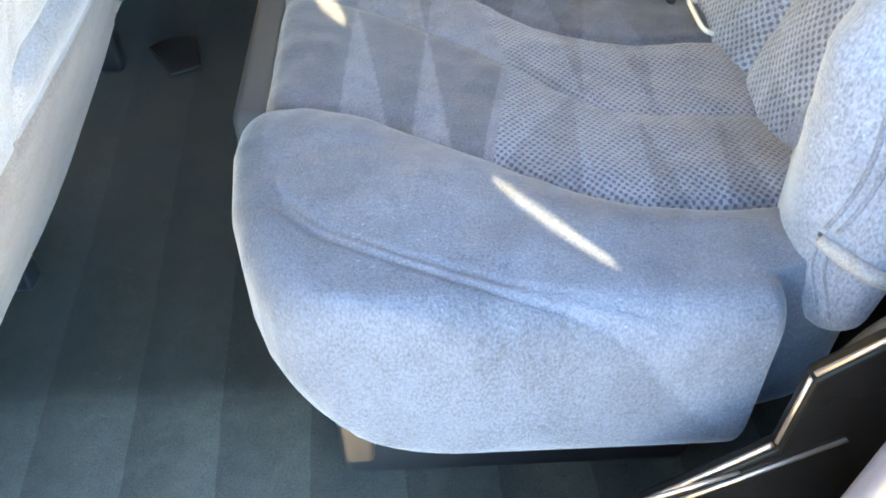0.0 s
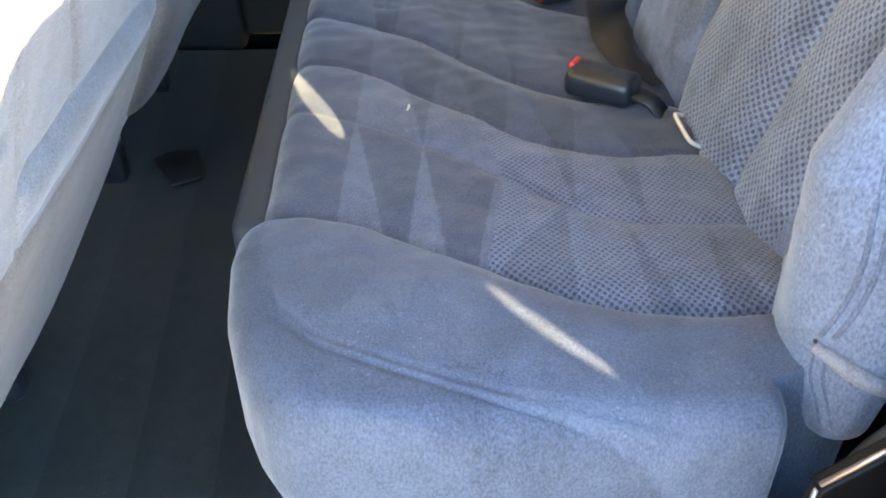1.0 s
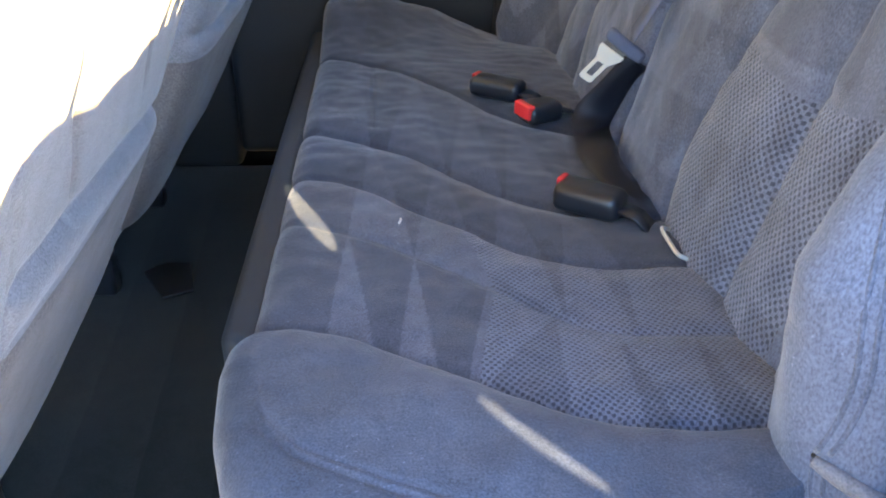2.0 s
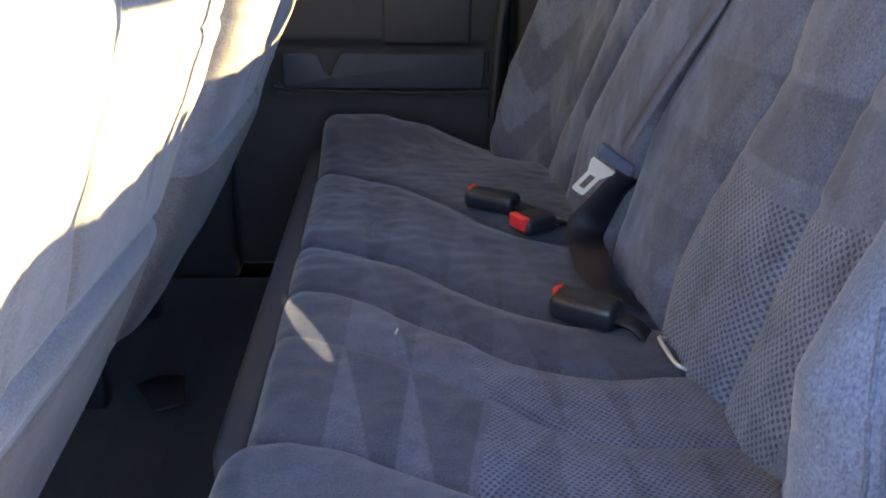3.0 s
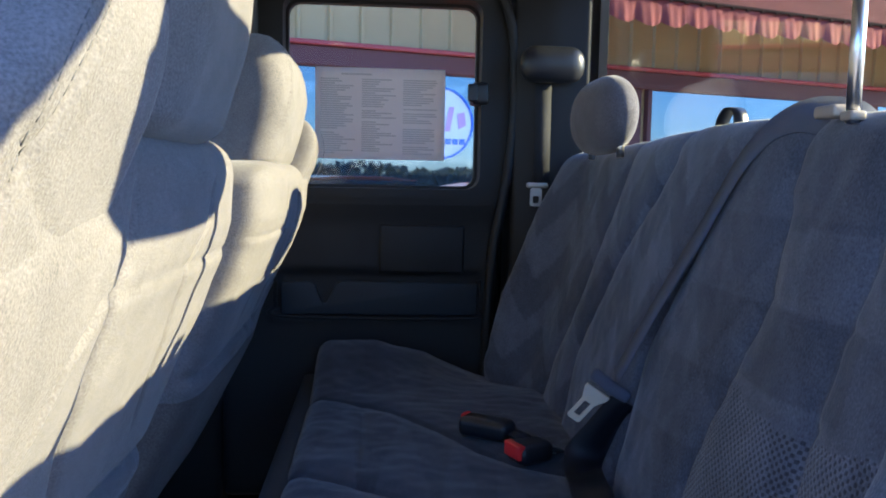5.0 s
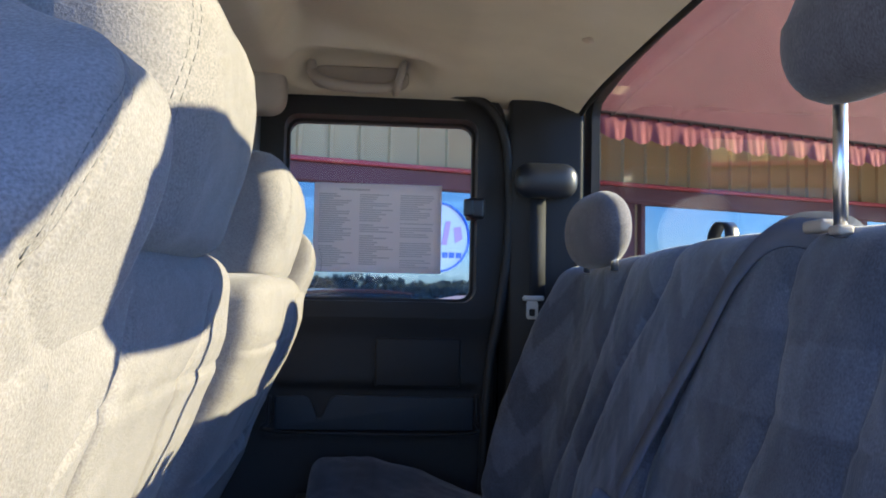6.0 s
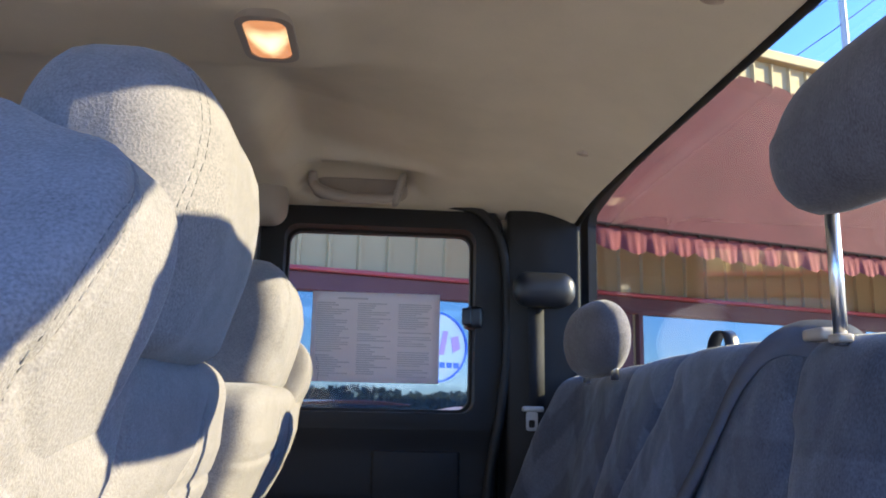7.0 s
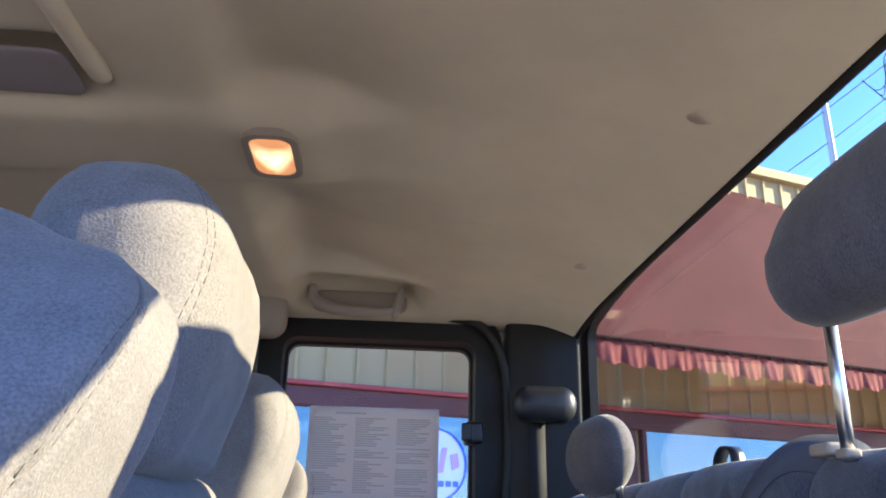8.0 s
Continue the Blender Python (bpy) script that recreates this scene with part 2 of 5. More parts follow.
def rblock(lo, hi, r, n, f=None):
    """A rounded block from corner lo to corner hi, with radii r and n cells along each axis, bent by f(point)."""
    lo, hi, r = Vector(lo), Vector(hi), (Vector(r) if not isinstance(r, (int, float)) else Vector((r, r, r)))
    bm, seen = bmesh.new(), {}
    r = Vector([min(r[k], (hi[k] - lo[k]) / 2 - 1e-5) for k in range(3)])

    def steps(k):
        # finer near the rounded ends
        a, b, q = lo[k], hi[k], r[k]
        ends = [a + q * (1 - math.cos(math.pi / 2 * i / 5)) for i in range(5)]
        mid = [a + q + (b - a - 2 * q) * i / n[k] for i in range(n[k] + 1)]
        return ends + mid + [a + b - e for e in reversed(ends)]

    S = [steps(k) for k in range(3)]

    def vert(ix):
        if ix not in seen:
            p = Vector([S[k][ix[k]] for k in range(3)])
            q = Vector([min(max(p[k], lo[k] + r[k]), hi[k] - r[k]) for k in range(3)])
            d = Vector([(p[k] - q[k]) / r[k] for k in range(3)])
            m = max(abs(c) for c in d)
            if d.length > 1e-9:
                d = d / d.length * max(m, 0)
            p = Vector([q[k] + d[k] * r[k] for k in range(3)])
            seen[ix] = bm.verts.new(f(p) if f else p)
        return seen[ix]

    L = [len(s) - 1 for s in S]
    for k in range(3):
        a, b = (k + 1) % 3, (k + 2) % 3
        for side in (0, L[k]):
            for i in range(L[a]):
                for j in range(L[b]):
                    idx = []
                    for (p, q) in ((i, j), (i + 1, j), (i + 1, j + 1), (i, j + 1)):
                        t = [0, 0, 0]
                        t[k], t[a], t[b] = side, p, q
                        idx.append(vert(tuple(t)))
                    bm.faces.new(idx)
    return bm


def prism(points, lo, hi, axis="y", bevel=0.0, segs=2):
    """A flat outline, extruded along an axis from lo to hi. Points are the two other axes in order."""
    bm = bmesh.new()
    k = "xyz".index(axis)
    rest = [i for i in range(3) if i != k]

    def at(p, h):
        v = [0, 0, 0]
        v[k], v[rest[0]], v[rest[1]] = h, p[0], p[1]
        return bm.verts.new(v)

    A, B = [at(p, lo) for p in points], [at(p, hi) for p in points]
    bm.faces.new(A)
    bm.faces.new(B[::-1])
    for i in range(len(A)):
        j = (i + 1) % len(A)
        bm.faces.new((A[i], B[i], B[j], A[j]))
    if bevel:
        bmesh.ops.recalc_face_normals(bm, faces=bm.faces)
        bmesh.ops.bevel(bm, geom=list(bm.edges), offset=bevel, segments=segs, profile=0.5, affect="EDGES", clamp_overlap=True)
    return bm


def rrect(x0, z0, x1, z1, r, n=6):
    """A rounded rectangle as a list of points."""
    out = []
    for cx, cz, a0 in ((x1 - r, z1 - r, 0), (x0 + r, z1 - r, 90), (x0 + r, z0 + r, 180), (x1 - r, z0 + r, 270)):
        for i in range(n + 1):
            a = radians(a0 + 90 * i / n)
            out.append((cx + r * math.cos(a), cz + r * math.sin(a)))
    return out


def ring(outer, inner, lo, hi, axis="y"):
    """A frame between two outlines with the same number of points, extruded along an axis."""
    bm = bmesh.new()
    k = "xyz".index(axis)
    rest = [i for i in range(3) if i != k]

    def at(p, h):
        v = [0, 0, 0]
        v[k], v[rest[0]], v[rest[1]] = h, p[0], p[1]
        return bm.verts.new(v)

    loops = [[at(p, h) for p in o] for o, h in ((outer, lo), (outer, hi), (inner, hi), (inner, lo))]
    n = len(outer)
    for a in range(4):
        A, B = loops[a], loops[(a + 1) % 4]
        for i in range(n):
            j = (i + 1) % n
            bm.faces.new((A[i], A[j], B[j], B[i]))
    return bm


def tube(points, r, sides=8):
    """A round bar along a line of points, with closed ends; r may be a list."""
    bm = bmesh.new()
    P = [Vector(p) for p in points]
    R = r if isinstance(r, (list, tuple)) else [r] * len(P)
    rings = []
    for i, p in enumerate(P):
        d = (P[min(i + 1, len(P) - 1)] - P[max(i - 1, 0)]).normalized()
        u = d.orthogonal().normalized() if i == 0 else (u - d * u.dot(d)).normalized()
        w = d.cross(u)
        rings.append([bm.verts.new(p + R[i] * (u * math.cos(2 * math.pi * k / sides) + w * math.sin(2 * math.pi * k / sides))) for k in range(sides)])
    for a, b in zip(rings, rings[1:]):
        for k in range(sides):
            bm.faces.new((a[k], a[(k + 1) % sides], b[(k + 1) % sides], b[k]))
    bm.faces.new(rings[0][::-1])
    bm.faces.new(rings[-1])
    return bm


def strap(points, wide, width, thick=0.0016):
    """A flat band along points; wide gives, for each point, the direction across the band."""
    bm = bmesh.new()
    P = [Vector(p) for p in points]
    rows = []
    for i, p in enumerate(P):
        d = (P[min(i + 1, len(P) - 1)] - P[max(i - 1, 0)]).normalized()
        w = Vector(wide[i] if isinstance(wide, list) else wide)
        w = (w - d * w.dot(d)).normalized() * width / 2
        nn = d.cross(w).normalized() * thick / 2
        rows.append([bm.verts.new(q) for q in (p - w - nn, p + w - nn, p + w + nn, p - w + nn)])
    for a, b in zip(rows, rows[1:]):
        for k in range(4):
            bm.faces.new((a[k], a[(k + 1) % 4], b[(k + 1) % 4], b[k]))
    bm.faces.new(rows[0][::-1])
    bm.faces.new(rows[-1])
    return bm


def smooth_line(points, n=8):
    """A Catmull-Rom line through points."""
    P = [Vector(p) for p in points]
    P = [2 * P[0] - P[1]] + P + [2 * P[-1] - P[-2]]
    out = []
    for i in range(1, len(P) - 2):
        a, b, c, d = P[i - 1:i + 3]
        for k in range(n):
            t = k / n
            out.append(0.5 * (2 * b + (c - a) * t + (2 * a - 5 * b + 4 * c - d) * t * t + (3 * b - a - 3 * c + d) * t ** 3))
    return out + [P[-2]]


def stitches(points, r=0.0009, dash=2, gap=1):
    """A row of short sewn stitches along a dense line of points."""
    bm = bmesh.new()
    P = [Vector(p) for p in points]
    for i in range(0, len(P) - dash, dash + gap):
        a, b = P[i], P[i + dash]
        d = (b - a).normalized()
        u = d.orthogonal().normalized() * r
        w = d.cross(u)
        A, B = ([bm.verts.new(p + v) for v in (u, w, -u, -w)] for p in (a, b))
        for k in range(4):
            bm.faces.new((A[k], A[(k + 1) % 4], B[(k + 1) % 4], B[k]))
        bm.faces.new(A[::-1])
        bm.faces.new(B)
    return bm


def drop(skin, points, toward, lift=0.0, n=5):
    """Drops a line of points onto a surface."""
    w = Vector(toward).normalized()
    out = []
    for p in smooth_line(points, n):
        h = skin.ray_cast(Vector(p) - w * 0.15, w)
        if h[0] is not None:
            out.append(h[0] - w * lift)
    return out


def lerp(x, xs, ys):
    return float(np.interp(x, xs, ys))


def soft(x, xs, ys, w):
    """lerp, smoothed over 2w."""
    return sum(lerp(x + w * k / 3, xs, ys) for k in range(-3, 4)) / 7


def dent(d, w):
    """A groove profile: 1 on the line, 0 away from it."""
    return math.exp(-(d / w) ** 2)


# ---- ground and the shop outside ----
GROUND = -0.62
bm = bmesh.new()
bmesh.ops.create_grid(bm, x_segments=2, y_segments=2, size=600)
bmesh.ops.translate(bm, verts=bm.verts, vec=(0, 0, GROUND))
tagged(part("ground", bm, ASPHALT), "grey asphalt of the parking lot", "ground", kind="structure")

SHOP = pose(0, 7.0, GROUND, 0, 0, 17.2)      # its front runs along its own x axis


def shop_part(name, bm, material, parent, label=""):
    bmesh.ops.transform(bm, matrix=SHOP, verts=bm.verts)
    return part(name, bm, material, parent, label, smooth=False)


def box(lo, hi, bevel=0.0):
    return prism([(lo[0], lo[2]), (hi[0], lo[2]), (hi[0], hi[2]), (lo[0], hi[2])], lo[1], hi[1], "y", bevel, 1)


shop = thing("shop_building", SHOP.translation, "single-storey shop with tan ribbed metal front", "building")
shop_part("wall", box((-14, 0.12, 0), (24, 6, 5.55)), SIDING, shop)
shop_part("parapet_cap", box((-14.05, 0.02, 5.55), (24.05, 6.05, 5.68), 0.01), SIDING, shop)
for i in range(90):
    x = -6.09 + 0.282 * i
    shop_part("rib", prism([(x, 0.12), (x + 0.012, 0.085), (x + 0.038, 0.085), (x + 0.05, 0.12)], 2.56, 5.53, "z"), SIDING, shop)
shop_part("red_trim", box((-14, 0.0, 2.52), (24, 0.12, 2.56), 0.008), REDTRIM, shop, "narrow red painted trim")
shop_part("maroon_band", box((-14, 0.04, 2.35), (24, 0.12, 2.52), 0.01), MAROON, shop, "dark maroon painted band")
SHOPGLASS = mat("shop_glass", (0.02, 0.03, 0.04), 0.02, var=0.1, scale=1, spec=1.0)
SHOPGLASS.node_tree.nodes["Principled BSDF"].inputs["IOR"].default_value = 1.85
SHOPGLASS.node_tree.nodes["Principled BSDF"].inputs["Specular Tint"].default_value = (0.62, 0.82, 1.0, 1)
for x, xe in ((-7.3, -4.2), (-4.1, -1.0), (-0.9, 2.2), (2.91, 6.0), (6.1, 9.2), (9.3, 12.4), (12.5, 15.6)):
    w = shop_part("window", box((x, 0.09, 0.55), (xe, 0.13, 2.35)), SHOPGLASS, shop)
    fr = ring([(x - 0.05, 0.5), (xe + 0.05, 0.5), (xe + 0.05, 2.37), (x - 0.05, 2.37)], [(x, 0.55), (xe, 0.55), (xe, 2.345), (x, 2.345)], 0.05, 0.118)
    shop_part("frame", fr, MAROON, w)
shop_part("door", box((2.3, 0.08, 0.1), (2.8, 0.13, 2.35)), MAROON, shop, "dark maroon shop door")
shop_part("sill", box((-14, 0.0, 0.40), (24, 0.14, 0.5), 0.01), REDTRIM, shop, "red painted ledge under the windows")

# round lit sign in the shop window
sign = thing("round_sign", SHOP @ Vector((0.95, 0.05, 1.9)), "round white shop window sign with blue rim", "sign")
SIGN_BLUE = mat("sign_blue", (0.03, 0.12, 0.7), 0.4, var=0.1, scale=8)
SIGN_WHITE = mat("sign_white", (0.75, 0.82, 0.88), 0.5, var=0.06, scale=8)
SIGN_PINK = mat("sign_pink", (0.55, 0.3, 0.65), 0.5, var=0.1, scale=8)
disc = lambda r: [(0.585 + r * math.cos(2 * math.pi * k / 48), 1.91 + r * math.sin(2 * math.pi * k / 48)) for k in range(48)]
shop_part("disc", prism(disc(0.31), 0.05, 0.075), SIGN_WHITE, sign)
shop_part("rim", ring(disc(0.328), disc(0.311), 0.035, 0.075), SIGN_BLUE, sign, "scalloped blue rim")
for bar in ([(0.63, 1.84), (0.68, 1.84), (0.72, 2.06), (0.67, 2.06)], [(0.75, 2.0), (0.82, 2.02), (0.84, 1.9), (0.77, 1.86)]):
    shop_part("bar", prism(bar, 0.04, 0.055), SIGN_PINK, sign, "violet patch of the sign")
for k in range(3):
    shop_part("bar", box((0.64 + 0.07 * k, 0.04, 1.72), (0.69 + 0.07 * k, 0.052, 1.77)), SIGN_BLUE, sign, "blue stroke of the sign")

# awning with a gathered valance
awn = thing("awning", SHOP @ Vector((5, 0, 2.7)), "faded maroon canvas awning with scalloped valance", "awning")
X0, X1 = 1.35, 16.0
bm = bmesh.new()
prof = [(-1.25, 2.91), (-1.0, 3.40), (-0.75, 3.88), (-0.5, 4.32), (-0.25, 4.72), (0.0, 5.06), (0.11, 5.2)]
grid = []
for i in range(90):
    x = X0 + (X1 - X0) * i / 89
    grid.append([bm.verts.new((x, y, z + 0.02 * math.sin(x * 2.1 + y) - 0.010 * abs(math.sin(math.pi * x / 1.3)) ** 0.5 * (1 if 0 < k < 6 else 0) + (0.10 * math.sin(x * 1.7) if k == 6 else 0))) for k, (y, z) in enumerate(prof)])
for a, b in zip(grid, grid[1:]):
    for k in range(len(prof) - 1):
        bm.faces.new((a[k], b[k], b[k + 1], a[k + 1]))
bmesh.ops.solidify(bm, geom=list(bm.faces), thickness=0.012)
ob = shop_part("canvas", bm, AWNING, awn)
bm = bmesh.new()
N, prev = 900, None
for i in range(N + 1):
    x = X0 + (X1 - X0) * i / N
    wob = 0.010 * math.sin(x * 25.1 + math.sin(x * 3.1)) + 0.006 * math.sin(x * 71) + 0.03 * abs(math.sin(x * 12.6))
    low = 2.735 - 0.055 * abs(math.sin(x * 12.6)) ** 0.7 + 0.012 * math.sin(x * 5.7)
    col = [bm.verts.new((x, -1.262 - wob * k / 3, 2.91 + (low - 2.91) * k / 3)) for k in range(4)]
    if prev:
        for k in range(3):
            bm.faces.new((prev[k], col[k], col[k + 1], prev[k + 1]))
    prev = col
bmesh.ops.solidify(bm, geom=list(bm.faces), thickness=0.01)
CORD = mat("dark_cord", (0.03, 0.02, 0.02), 1.0, spec=0.05)
VALANCE = mat("valance_cloth", (0.34, 0.10, 0.10), 0.85, var=0.25, scale=5, grain=0.1, grain_scale=60)
shop_part("valance", bm, VALANCE, awn, "gathered red valance")
shop_part("rail", tube([(X0, -1.28, 2.905), (X1, -1.28, 2.905)], 0.016), CORD, awn, "dark rail with ties")
for i in range(90):
    x = X0 + 0.06 + 0.16 * i
    shop_part("tie", box((x, -1.296, 2.878), (x + 0.03, -1.276, 2.90)), CORD, awn)

# parked car between the truck and the shop
CAR_RED = mat("orange_red_paint", (0.52, 0.085, 0.02), 0.28, var=0.08, scale=3, coat=0.6)
CAR_GLASS = mat("dark_car_glass", (0.012, 0.014, 0.016), 0.06, var=0.1, scale=3)
RIM = mat("wheel_metal", (0.5, 0.5, 0.52), 0.35, 0.8, var=0.1, scale=12)
car = thing("parked_car", (1.2, 4.25, GROUND), "orange-red car parked before the shop", "car")
CAR = Matrix.Translation((0, 0, GROUND))


def car_part(name, bm, material, parent, label="", smooth=False):
    bmesh.ops.transform(bm, matrix=CAR, verts=bm.verts)
    return part(name, bm, material, parent, label, smooth)


car_part("body", prism([(-1.2, 0.28), (3.3, 0.28), (3.38, 0.62), (3.28, 0.92), (2.5, 0.99), (-0.35, 0.96), (-1.1, 0.80), (-1.26, 0.55)], 3.42, 5.1, "y", 0.05, 3), CAR_RED, car)
cabin = car_part("cabin", prism([(-0.32, 0.95), (2.55, 0.97), (1.95, 1.36), (0.35, 1.34)], 3.52, 5.0, "y", 0.04, 3), CAR_GLASS, car, "dark car windows")
car_part("roof", prism([(0.22, 1.335), (0.50, 1.385), (0.9, 1.405), (1.5, 1.41), (2.05, 1.37), (2.0, 1.35), (0.9, 1.37), (0.35, 1.335)], 3.56, 4.96, "y", 0.012, 2), CAR_RED, car)
for wx in (-0.45, 2.4):
    for wy in (3.44, 4.9):
        rings = [[(wx + r * math.cos(2 * math.pi * k / 28), 0.32 + r * math.sin(2 * math.pi * k / 28)) for k in range(28)] for r in (0.32, 0.20)]
        tyre = car_part("tyre", ring(rings[0], rings[1], wy - 0.01, wy + 0.18), RUBBER, car)
        car_part("rim", prism(rings[1], wy + 0.02, wy + 0.16), RIM, tyre)

# utility pole and wires behind the shop
POLE = mat("pole_metal", (0.45, 0.46, 0.47), 0.45, 0.3, var=0.1, scale=6)
pole = thing("utility_pole", SHOP @ Vector((11.0, 9.0, 0)), "grey metal utility pole behind the shop", "pole")
shop_part("shaft", tube([(9.11, 2.44, 5.5), (9.05, 2.44, 10.0)], 0.06), POLE, pole)
WIRE = mat("wire", (0.02, 0.02, 0.022), 0.6)
for k, (a, b) in enumerate((((6.39, 12, 6.96), (9.27, 12, 9.21)), ((7.11, 12, 6.9), (9.14, 12, 8.47)), ((5.9, 12, 7.4), (9.0, 12, 9.9)))):
    a, b = Vector(a), Vector(b)
    pts = [a + (b - a) * (-0.6 + 0.22 * i) - Vector((0, 0, 0.12 * math.sin(math.pi * i / 10))) for i in range(11)]
    tagged(part("wire", tube(pts, 0.010, 5), WIRE), "thin black overhead wire", "wire", "overhead wires")
for k in range(4):
    pts = smooth_line([(8.75 + 0.1 * k, 12, 8.75 - 0.1 * k), (9.0 + 0.12 * k, 12, 8.55 - 0.1 * k), (9.25, 12, 8.75 + 0.12 * k), (9.5, 12, 9.3 + 0.1 * k), (10.2, 12, 9.8 + 0.2 * k)])
    tagged(part("wire", tube(pts, 0.011, 5), WIRE), "loose looped overhead wire", "wire", "overhead wires")

# dark woods across the lot, mirrored in the shop windows
WOODS = mat("woods", (0.05, 0.058, 0.045), 0.9, var=0.4, scale=0.6)
bm = bmesh.new()
rng = random.Random(8)
for i in range(14000):
    a = rng.uniform(-math.pi, 0.0)
    d = rng.uniform(74, 84)
    p = Vector((d * math.cos(a), d * math.sin(a), GROUND + rng.uniform(0, 1) ** 1.5 * (2.3 + 1.3 * noise.noise(Vector((a * 9, 0, 0))))))
    q = Euler((rng.uniform(0, 6), rng.uniform(0, 6), rng.uniform(0, 6))).to_matrix()
    r = rng.uniform(0.3, 0.75)
    bm.faces.new([bm.verts.new(p + q @ Vector(v) * r) for v in ((-1, -0.5, 0), (1, -0.6, 0), (0.7, 0.6, 0.2), (-0.6, 0.8, -0.1))])
tagged(part("far_woods", bm, WOODS, smooth=False), "dark strip of far woods across the lot", "trees", kind="stuff")

# ---- cab shell ----
def floor_shape(p):
    x, y, z = p
    z += 0.004 * math.sin(x * 42) * dent(y - 0.5, 0.5) if z > -0.01 else 0
    return Vector((x, y, z))


def stripes_and_door_light(x, y, z):
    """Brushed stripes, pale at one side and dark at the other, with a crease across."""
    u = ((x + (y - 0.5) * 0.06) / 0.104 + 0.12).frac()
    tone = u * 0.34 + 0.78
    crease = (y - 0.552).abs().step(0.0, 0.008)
    # painted light: carpet brighter beside the open door, darker further in
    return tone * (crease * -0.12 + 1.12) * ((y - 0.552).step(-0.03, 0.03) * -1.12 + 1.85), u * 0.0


CARPET_DOOR_LIT = woven("brushed_carpet", stripes_and_door_light, (0.032, 0.033, 0.028))
floor = part("floor", rblock((-1.3, 0.16, -0.05), (0.6, 1.84, 0.0), 0.01, (110, 50, 1), floor_shape), CARPET_DOOR_LIT)
tagged(floor, "dark grey carpeted cab floor", "floor", kind="structure")


patch = part("floor_patch", prism([(-0.465, 1.30), (-0.41, 1.21), (-0.36, 1.235), (-0.385, 1.33), (-0.43, 1.335)], 0.012, 0.018, "z", 0.002), RUBBER)
tagged(patch, "dark rubber patch lying on the carpet", "mat")


def edge(d, w):
    """Falls from 1 to 0 where d passes through 0."""
    return 1 / (1 + math.exp(max(-50, min(d / w, 50))))


def liner_shape(p):
    x, y, z = p
    e = abs(y - 1.0) / 0.84
    z -= 0.045 * e ** 6
    z -= 0.058 * max(0, (x - 0.22) / 0.26) ** 2.5
    # raised console round the lamp, running to the front, with a deep tray before it
    z -= 0.020 * edge(abs(y - 0.965) - 0.105, 0.010) * edge(x + 0.075, 0.015)
    z += 0.060 * edge(abs(y - 0.805) - 0.055, 0.006) * edge(x + 0.345, 0.008)
    # hollows that deepen across the cab, one each side of the console, and a pocket over the grab handle
    z += 0.050 * min(max((y - 0.58) / 0.27, 0), 1) * edge(y - 0.868, 0.008) * edge(x + 0.03, 0.03) * edge(-0.19 - x, 0.010)
    hollow = 0.085 * min(max((y - 1.06) / 0.30, 0), 1) * edge(y - 1.60, 0.012) * min(max((0.16 - x) / 0.34, 0), 1) * edge(-0.20 - x, 0.012)
    pocket = 0.070 * edge(abs(x + 0.045) - 0.130, 0.012) * edge(abs(y - 1.685) - 0.068, 0.008)
    z += max(hollow, pocket)
    return Vector((x, y, z))


ceiling = part("ceiling", rblock((-1.35, 0.17, 1.275), (0.455, 1.83, 1.305), 0.008, (170, 150, 1), liner_shape), LINER)
tagged(ceiling, "greige cloth headliner", "ceiling", kind="structure")
tagged(part("liner_edge", rblock((0.4556, 0.2, 1.2735), (0.462, 1.8, 1.303), 0.002, (1, 60, 1), liner_shape), RUBBER), "black rubber edge strip of the headliner", "trim", kind="structure")
roof = part("roof", rblock((-1.4, 0.12, 1.385), (0.50, 1.9, 1.405), 0.01, (4, 12, 1), lambda p: p - Vector((0, 0, 0.045 * (abs(p.y - 1) / 0.84) ** 6))), PAINT)
tagged(roof, "black painted steel cab roof", "roof", kind="structure")
tagged(part("roof_edge", rblock((0.476, 0.2, 1.284), (0.503, 1.8, 1.39), 0.008, (1, 12, 1), lambda p: p - Vector((0, 0, 0.04 * (abs(p.y - 1) / 0.735) ** 4))), PAINT), "black painted roof edge over the rear window", "trim", kind="structure")
# panel darker than the liner, flush over the tray's mouth
CONSOLE = mat("console_panel", (0.30, 0.265, 0.275), 0.9, var=0.12, scale=12, spec=0.1)
console = thing("overhead_console", (-0.55, 0.8, 1.27), "dark tray panel and pale trim bar of the overhead console", "console", kind="structure")
part("tray", rblock((-1.0, 0.757, 1.269), (-0.358, 0.853, 1.277), (0.02, 0.02, 0.003), (2, 2, 1)), CONSOLE, console)
part("trim_bar", tube(smooth_line([(-0.350, 0.52, 1.279), (-0.341, 0.62, 1.275), (-0.336, 0.74, 1.275), (-0.334, 0.800, 1.277), (-0.337, 0.822, 1.286)]), 0.013, 10), LINER, console)
STAIN = mat("stain", (0.56, 0.47, 0.38), 0.95, var=0.3, scale=40)
for x, y, rx, ry in ((0.374, 1.370, 0.010, 0.014), (0.370, 0.792, 0.014, 0.015)):
    zc = liner_shape(Vector((x, y, 1.275))).z
    bm = prism([(x + rx * math.cos(a) * (1 + 0.25 * math.sin(3 * a)), y + ry * math.sin(a)) for a in [2 * math.pi * k / 20 for k in range(20)]], zc - 0.0015, zc + 0.002, "z")
    bmesh.ops.rotate(bm, verts=bm.verts, cent=(x, y, zc), matrix=Matrix.Rotation(radians(12), 3, "Y"))
    tagged(part("plug", bm, STAIN), "dull brown round plug in the headliner", "plug", "headliner plugs")

# ---- far side: rear door with its window ----
DY = 1.80
